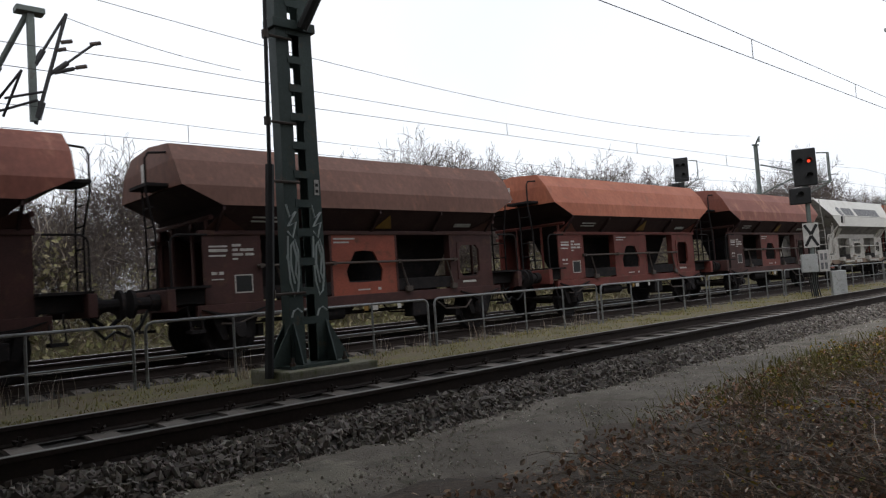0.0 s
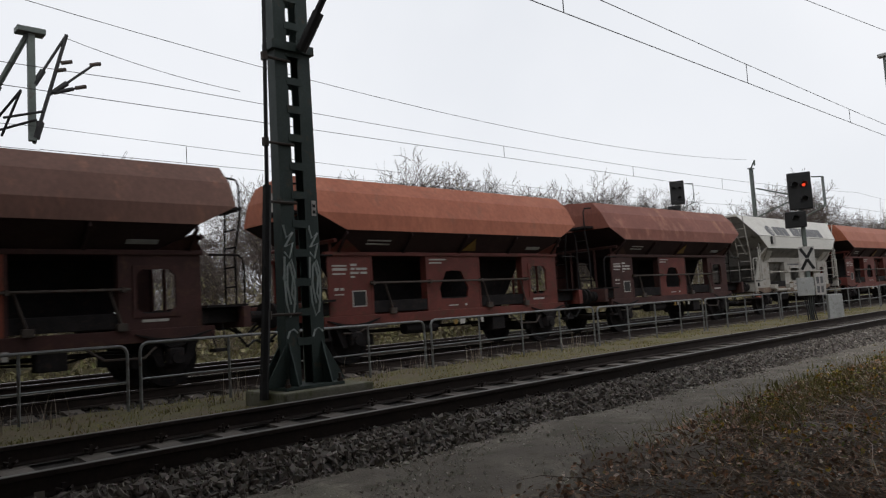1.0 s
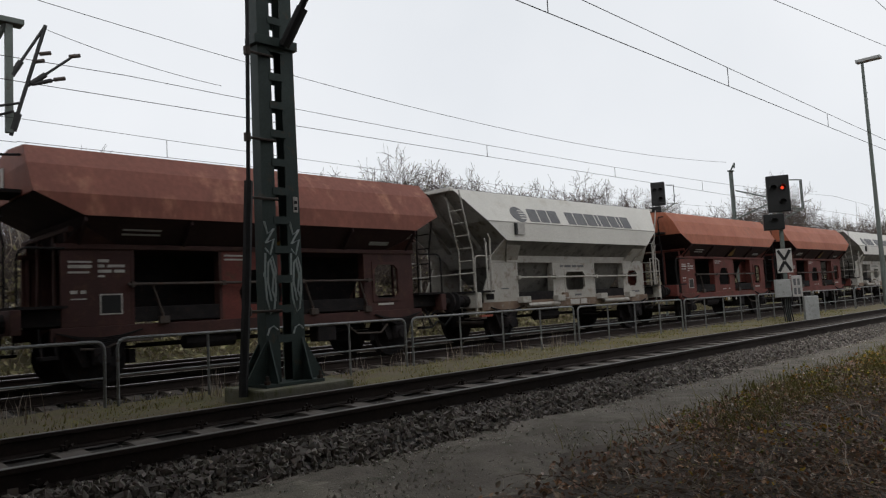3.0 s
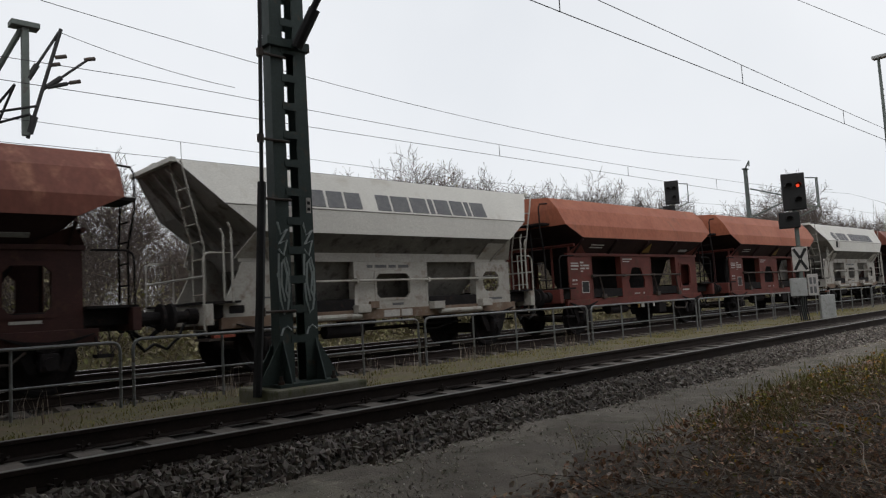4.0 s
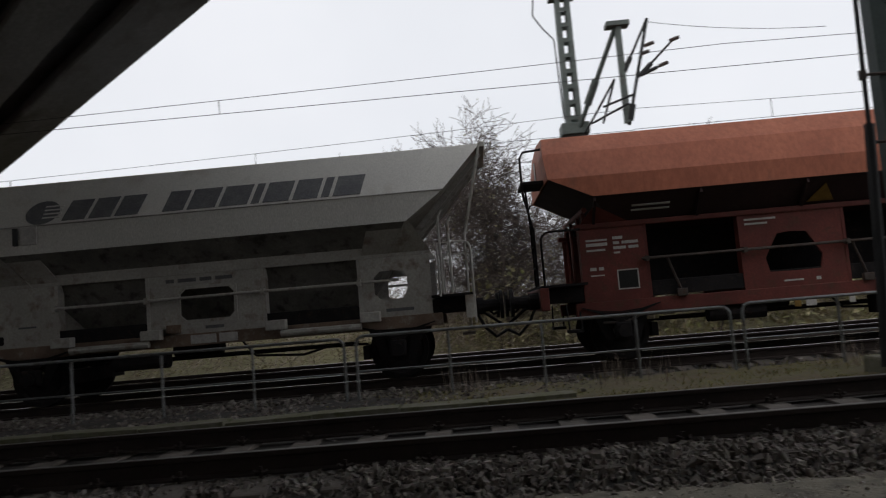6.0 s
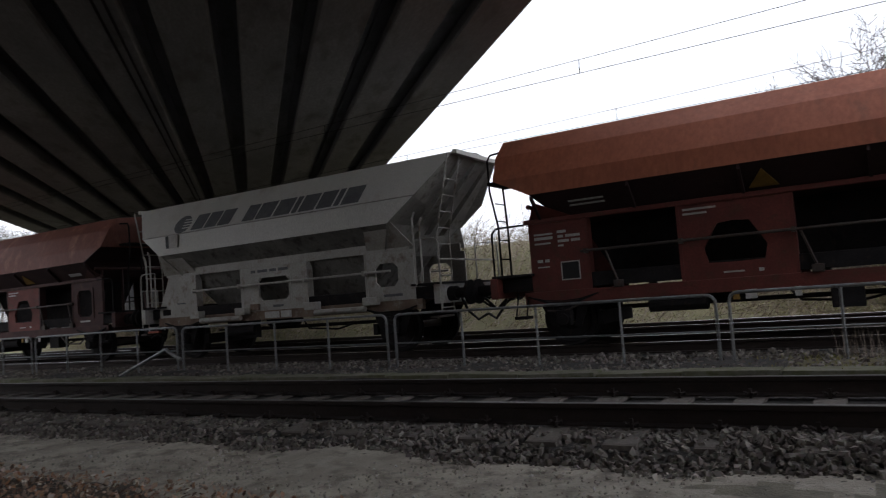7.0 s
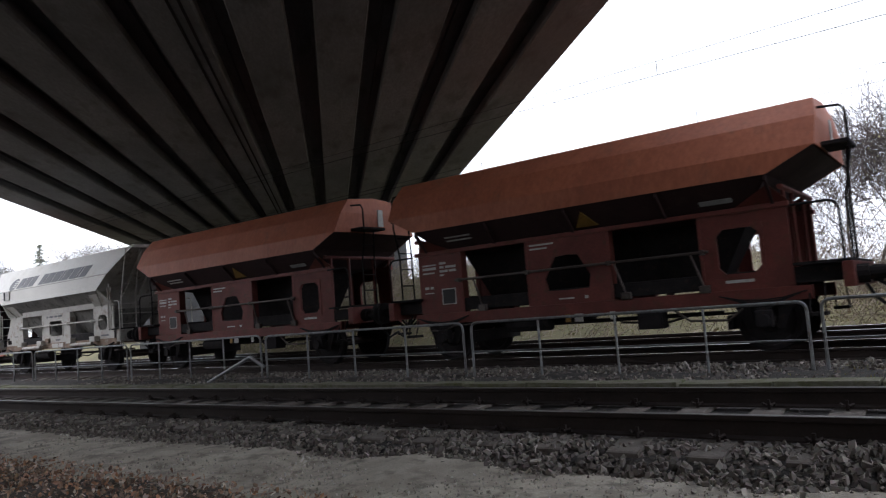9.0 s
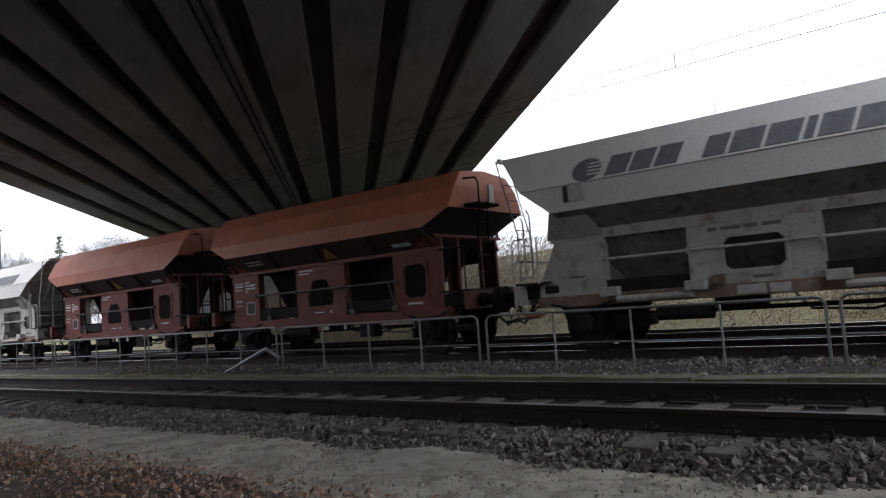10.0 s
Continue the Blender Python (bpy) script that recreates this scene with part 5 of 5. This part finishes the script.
# ---- signals and lamp ----
def signal(name, label, x, y, z0, top, lit, sign):
    s = empty(name, label, "railway signal", m=pose(x, y, z0, 0, 0, -62))
    bm = B()
    for sy in (-1, 1):
        box(bm, -0.05, 0.05, sy * 0.09 - 0.02, sy * 0.09 + 0.02, 0, top)
    for k in range(int(top / 0.45)):
        box(bm, -0.04, 0.04, -0.09, 0.09, 0.3 + 0.45 * k, 0.36 + 0.45 * k)
    part("mast", bm, M_MASTGREY, s)
    bm = B()
    box(bm, -0.33, 0.33, -0.16, 0.0, top - 0.95, top + 0.2, 0.03)
    part("screen", bm, M_BLACK, s)
    bm = B()
    box(bm, -0.5, 0.1, -0.2, 0.0, top - 1.5, top - 1.0, 0.03)
    part("lower_screen", bm, M_BLACK, s)
    for (cx, cz, on) in ((0.12, top - 0.2, lit), (-0.15, top - 0.2, False), (0.1, top - 0.65, False), (-0.2, top - 1.22, False)):
        bm = B()
        rod(bm, (cx, -0.18, cz), (cx, -0.16, cz), 0.05, 12)
        part("lens", bm, M_REDLAMP if on else M_BLACK, s, "lit red lens" if on else "")
        bm = B()
        n = 8
        loft(bm, [[(cx + 0.1 * math.cos(a), yy, cz + 0.1 * math.sin(a)) for a in (math.pi * i / n for i in range(n + 1))] + [(cx + 0.09 * math.cos(a), yy, cz + 0.09 * math.sin(a)) for a in (math.pi * i / n for i in range(n, -1, -1))] for yy in (-0.16, -0.36)])
        part("hood", bm, M_BLACK, s)
    bm = B()
    for z in (top - 0.85, top + 0.05):
        pipe(bm, [(0.38, 0.05, z), (0.75, 0.3, z), (0.75, 0.55, z)], 0.02)
    rod(bm, (0.75, 0.3, top - 0.85), (0.75, 0.3, top + 0.05), 0.02)
    rod(bm, (0.75, 0.55, top - 0.85), (0.75, 0.55, top + 0.05), 0.02)
    rod(bm, (0, 0.1, top - 1.2), (0.75, 0.5, top - 0.85), 0.02)
    part("safety_cage", bm, M_MASTGREY, s)
    if sign:
        bm = B()
        box(bm, -0.22, 0.22, -0.14, -0.11, 1.5, 2.25, 0.008)
        board = part("signal_board", bm, M_MARK, s, "white board with two black triangles")
        for za, zb in ((2.20, 1.9), (1.55, 1.86)):
            bm = B()
            for px, pz, qx, qz in ((-0.17, za, 0, zb), (0.17, za, 0, zb)):
                d = Vector((qx - px, 0, qz - pz)).normalized()
                nrm = Vector((-d.z, 0, d.x)) * 0.042
                loft(bm, [[Vector((px, k, pz)) + nrm, Vector((px, k, pz)) - nrm, Vector((qx, k, qz)) - nrm, Vector((qx, k, qz)) + nrm] for k in (-0.146, -0.141)])
            part("black_chevron", bm, M_BLACK, board)
        bm = B()
        box(bm, -0.36, 0.1, -0.3, -0.12, 0.75, 1.3, 0.02)
        part("switch_box", bm, M_BOX, s)
        bm = B()
        box(bm, 0.14, 0.42, -0.22, -0.1, 0.75, 1.4, 0.01)
        plate_o = part("number_board", bm, M_MARK, s)
        for k in range(4):
            bm = B()
            box(bm, 0.18 + 0.11 * (k % 2), 0.25 + 0.11 * (k % 2), -0.226, -0.221, 0.82 + 0.28 * (k // 2), 1.02 + 0.28 * (k // 2))
            part("dark_bar", bm, M_LETTER, plate_o)
        bm = B()
        box(bm, 0.45, 0.85, -0.15, 0.2, -0.1, 0.75, 0.03)
        part("cable_cabinet", bm, M_BOX, s)
        bm = B()
        for k in range(5):
            pipe(bm, [(-0.2 + 0.07 * k, -0.15, 0.75), (-0.15 + 0.05 * k, -0.16, 0.4), (-0.12 + 0.06 * k, -0.18, -0.1)], 0.018)
        part("cables", bm, M_CABLE, s)
    return s


signal("light_signal", "black light signal on a mast, showing red, beside the fence", 23.3, 8.45, -0.15, 4.35, True, True)
signal("light_signal", "black light signal standing behind the train", 32.2, 17.3, -0.3, 6.45, False, False)

lamp = empty("lamp_post", "tall slim grey lamp post with a flat head", "lamp post", m=pose(36.4, 9.0, -0.2))
bm = B()
rod(bm, (0, 0, 0), (0, 0, 11.1), 0.11, 10, 0.06)
part("pole", bm, M_MASTGREY, lamp)
bm = B()
box(bm, -0.15, 0.25, -0.75, 0.25, 11.1, 11.24, 0.03)
part("lamp_head", bm, M_BOX, lamp)
bm = B()
for z in (8.2, 9.4, 9.7):
    rod(bm, (0, 0, z), (0.3, 0, z + 0.05), 0.03)
part("bracket", bm, M_MASTGREY, lamp)

# ---- small things on the ground ----
bm = B()
rod(bm, (-12.36, 8.6, -0.1), (-11.03, 8.6, 0.36), 0.032, 8)
rod(bm, (-11.03, 8.6, 0.36), (-10.64, 8.6, 0.18), 0.032, 8)
tagged(part("broken_fence_tube", bm, M_FENCE), "bent loose fence tube leaning beside the rails", "tube")
trough = empty("cable_trough", "sunken concrete cable trough with worn cover slabs beside the track", "cable trough")
bm = B()
box(bm, -0.49, 0.49, -0.16, 0.16, -0.06, 0.0, 0.008)
SLAB = mesh_of("cover_slab", bm, M_FOUND)
for k in range(46):
    sl = new("cover_slab", SLAB)
    sl.parent = trough
    sl.matrix_basis = pose(0.6 - k, 8.33 + random.uniform(-0.01, 0.01), -0.10 + random.uniform(-0.012, 0.012), random.uniform(-1, 1), random.uniform(-1, 1), random.uniform(-0.6, 0.6))


# ---- bare trees and scrub ----
def bare_tree(seed, height, spread, trunks):
    """Several stems that fork again and again into fine, drooping twigs."""
    rnd = random.Random(seed)
    verts, faces, tips = [], [], []

    def limb(p, d, l, r, depth):
        segs = (5, 4, 3, 3, 2)[depth]
        sides = 5 if depth == 0 else 3
        prev, q = None, p
        for i in range(segs + 1):
            u = d.orthogonal().normalized()
            w = d.cross(u)
            rr = max(r * (1 - 0.5 * i / segs), 0.008)
            b = len(verts)
            verts.extend(tuple(q + rr * (math.cos(k) * u + math.sin(k) * w)) for k in (2 * math.pi * j / sides for j in range(sides)))
            if prev is not None:
                for j in range(sides):
                    faces.append((prev + j, prev + (j + 1) % sides, b + (j + 1) % sides, b + j))
            prev = b
            if depth < 4 and (i >= (2 if depth == 0 else 1)):
                for c in range((2, 2, 2, 2)[depth]):
                    a = rnd.uniform(0, 6.28)
                    side = math.cos(a) * u + math.sin(a) * w
                    nd = (d * rnd.uniform(0.35, 0.8) + side * rnd.uniform(0.6, 1.0) * spread + Vector((0, 0, 0.15))).normalized()
                    limb(q, nd, l * rnd.uniform(0.42, 0.68), rr * 0.55, depth + 1)
            if i < segs:
                d = (d + Vector((rnd.uniform(-1, 1), rnd.uniform(-1, 1), rnd.uniform(-0.7, 0.6))) * (0.11 + 0.045 * depth)).normalized()
                q = q + d * l / segs
        if depth >= 3:
            tips.append(q)
    for k in range(trunks):
        a = 6.28 * (k + rnd.random() * 0.5) / trunks
        o = Vector((math.cos(a), math.sin(a), 0)) * (0.25 if trunks > 1 else 0)
        limb(o, Vector((o.x * 1.6, o.y * 1.6, 1)).normalized(), height * rnd.uniform(0.55, 0.72), height * 0.008, 0)
    return verts, faces, tips


def tree_mesh(seed, height, spread, trunks):
    v, f, tips = bare_tree(seed, height, spread, trunks)
    me = bpy.data.meshes.new("crown")
    me.from_pydata(v, [], f)
    me.materials.append(M_BARK)
    rnd = random.Random(seed + 50)
    lv, lf = [], []
    for t in tips:
        for k in range(1):
            if rnd.random() < 0.12:
                p = t + Vector((rnd.gauss(0, 0.05), rnd.gauss(0, 0.05), rnd.gauss(0, 0.05)))
                e = Euler((rnd.uniform(0, 6), rnd.uniform(0, 6), rnd.uniform(0, 6))).to_matrix()
                b = len(lv)
                lv += [tuple(p + e @ Vector(q)) for q in ((-0.04, 0, 0), (0, -0.025, 0), (0.05, 0, 0), (0, 0.025, 0))]
                lf.append((b, b + 1, b + 2, b + 3))
    ml = bpy.data.meshes.new("withered_foliage")
    ml.from_pydata(lv, [], lf)
    ml.materials.append(M_SCRUB)
    return me, ml


TREES = [tree_mesh(100 + i, h, s, k) for i, (h, s, k) in enumerate(((7.0, 0.9, 2), (6.2, 1.1, 3), (7.4, 0.8, 2), (5.2, 1.2, 3), (6.6, 1.0, 2)))]

# the same crowns in bark paled for haze
HAZED_TREES = []
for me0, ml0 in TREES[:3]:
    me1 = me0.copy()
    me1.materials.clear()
    me1.materials.append(M_HAZEBARK)
    HAZED_TREES.append((me1, ml0))


def tree(i, x, y, s, rz, pale=False):
    me, ml = (HAZED_TREES if pale else TREES)[i]
    t = empty("bare_tree", "leafless grey-brown tree with a tangle of fine twigs", "tree", group="bare trees behind the tracks", m=pose(x, y, bank_z(x, y) - 0.2, 0, 0, rz) @ Matrix.Diagonal((s, s, s, 1)))
    a = new("crown", me)
    a.parent = t
    b = new("withered_foliage", ml)
    b.parent = t
    return t


rt = random.Random(5)
x = -3.0
while x < 80:
    y = rt.uniform(23, 29)
    clump = max(-0.2, min(0.2, 0.75 * noise.noise(Vector((x * 0.33, 0, 21.0)))))  # the skyline rises and falls in clumps
    tree(rt.randrange(5), x, y, (rt.uniform(0.78, 0.98) + clump) * (0.86 if x < 11 else 1), rt.uniform(0, 360))
    x += rt.uniform(0.9, 1.6) * (1.7 if x < 13 else 1)
for x, y, s, k in ((1.1, 22.0, 0.90, 2), (1.9, 23.5, 0.74, 0), (7.0, 21.5, 0.78, 2), (17.2, 25, 0.90, 3), (19.0, 26, 1.0, 1), (20.6, 25, 0.98, 4), (22.4, 26, 1.04, 2), (23.8, 26, 0.94, 1), (28.2, 26, 0.98, 3), (37.6, 26, 0.96, 1)):
    tree(k, x, y, s, rt.uniform(0, 360))
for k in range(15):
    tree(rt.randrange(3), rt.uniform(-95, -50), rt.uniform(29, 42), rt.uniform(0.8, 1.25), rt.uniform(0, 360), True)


def conifer(x, y, top, seed):
    """A thin spruce, its colour paled for haze: a straight trunk and drooping tiers of needled boughs."""
    rnd = random.Random(seed)
    z0 = bank_z(x, y) - 0.2
    c = empty("spruce", "thin spruce standing far beyond the bridge, paled in colour for haze", "tree", m=pose(x, y, z0))
    h = top - z0
    bm = B()
    rod(bm, (0, 0, 0), (0, 0, h), 0.10, 7, 0.012)
    part("trunk", bm, M_HAZEBARK, c)
    v, f = [], []
    for k in range(300):
        u = rnd.random() ** 0.8
        z, a = h * (0.12 + 0.87 * u), rnd.uniform(0, 6.28)
        l = (0.2 + 0.27 * h * (1 - u)) * rnd.uniform(0.6, 1.1)
        for j in range(9):
            q = (j + 1) / 9
            p = Vector((math.cos(a) * l * q, math.sin(a) * l * q, z - 0.22 * l * q * q))
            e = Euler((rnd.uniform(-0.7, 0.7), rnd.uniform(-0.4, 0.4), a + rnd.uniform(-0.9, 0.9))).to_matrix()
            b = len(v)
            v += [tuple(p + e @ Vector(o)) for o in ((-0.13, -0.05, 0), (0.20, 0, -0.06), (-0.13, 0.05, 0.01))]
            f.append((b, b + 1, b + 2))
    from_lists("foliage", v, f, M_HAZENEEDLE, c)


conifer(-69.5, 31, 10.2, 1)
for k in range(40):
    tree(rt.randrange(5), rt.uniform(70, 160), rt.uniform(22, 60), rt.uniform(0.95, 1.5), rt.uniform(0, 360))


def scrub_spot(x0, x1, y0, y1, h):
    def f():
        x, y = rt.uniform(x0, x1), rt.uniform(y0, y1)
        top = h * (0.55 + 0.9 * max(0, noise.noise(Vector((x * 0.45, y * 0.3, 2.0))) + 0.35))
        return (x, y, bank_z(x, y) - 0.15 + top * rt.random() ** 1.3)
    return f


stems("bank_stems", 9000, scrub_spot(-34, 2, 20.0, 32, 0.8), lambda: random.uniform(0.5, 1.8), 0.009, M_DEADTWIG, "dry upright stems on the bank", "scrub", 0.9)
leaves("bank_scrub", 60000, scrub_spot(-34, 4, 20.0, 32, 1.1), lambda: random.uniform(0.035, 0.09), M_SCRUB, "dry leafy scrub on the bank", "scrub", 1.0)
leaves("hedge_scrub", 42000, scrub_spot(0, 70, 20.5, 26, 2.5), lambda: random.uniform(0.08, 0.22), M_SCRUB, "brown undergrowth behind the far track", "scrub", 1.0)
stems("hedge_stems", 9000, scrub_spot(-3, 60, 20.5, 27, 2.6), lambda: random.uniform(0.6, 2.0), 0.010, M_HEDGE, "thin bare stems of the undergrowth", "scrub", 0.9)


def far_wood(name, x0, x1, y, h, label, mat):
    """A distant belt of bare woodland: very many thin upright shoots."""
    verts, faces = [], []
    n = int((x1 - x0) * 9)
    for i in range(n):
        x, yy = rt.uniform(x0, x1), y + rt.uniform(-6, 6)
        z = 0.2
        hh = h * (0.6 + 0.5 * noise.noise(Vector((x * 0.06, yy * 0.06, 9.0))) + 0.4 * rt.random())
        w = rt.uniform(0.03, 0.09)
        lx = rt.gauss(0, 0.16) * hh
        b = len(verts)
        verts += [(x - w, yy, z), (x + w, yy, z), (x + lx * 0.5 + w * 0.6, yy, z + hh * 0.6), (x + lx, yy, z + hh), (x + lx * 0.5 - w * 0.6, yy + w, z + hh * 0.6)]
        faces += [(b, b + 1, b + 2, b + 4), (b + 4, b + 2, b + 3)]
    tagged(from_lists(name, verts, faces, mat), label, "woodland", kind="stuff")


far_wood("far_woods", 60, 330, 45, 12.5, "distant belt of bare brown woodland", M_DEADTWIG)
far_wood("far_woods", -260, -60, 44, 10.5, "distant belt of bare woodland beyond the bridge, paled in colour for haze", M_HAZEWOOD)


# ---- what moves: the train and its wheels ----
def motions():
    times = [0.5 * k for k in range(21)]
    for i, w in WAGONS.items():
        walk(w, [(t, pose(train_x(t, i), 12.6, -ZR)) for t in times])
        for c in w.children:
            if c.name.startswith("wheelset"):
                x0 = c.matrix_basis.translation.x
                rows = []
                for k in range(101):
                    t = 0.1 * k
                    turn = math.degrees((train_x(t, i) - train_x(0, i)) / 0.47)
                    rows.append((t, pose(x0, 0, 0.47, 0, turn, 0)))
                walk(c, rows)


motions()
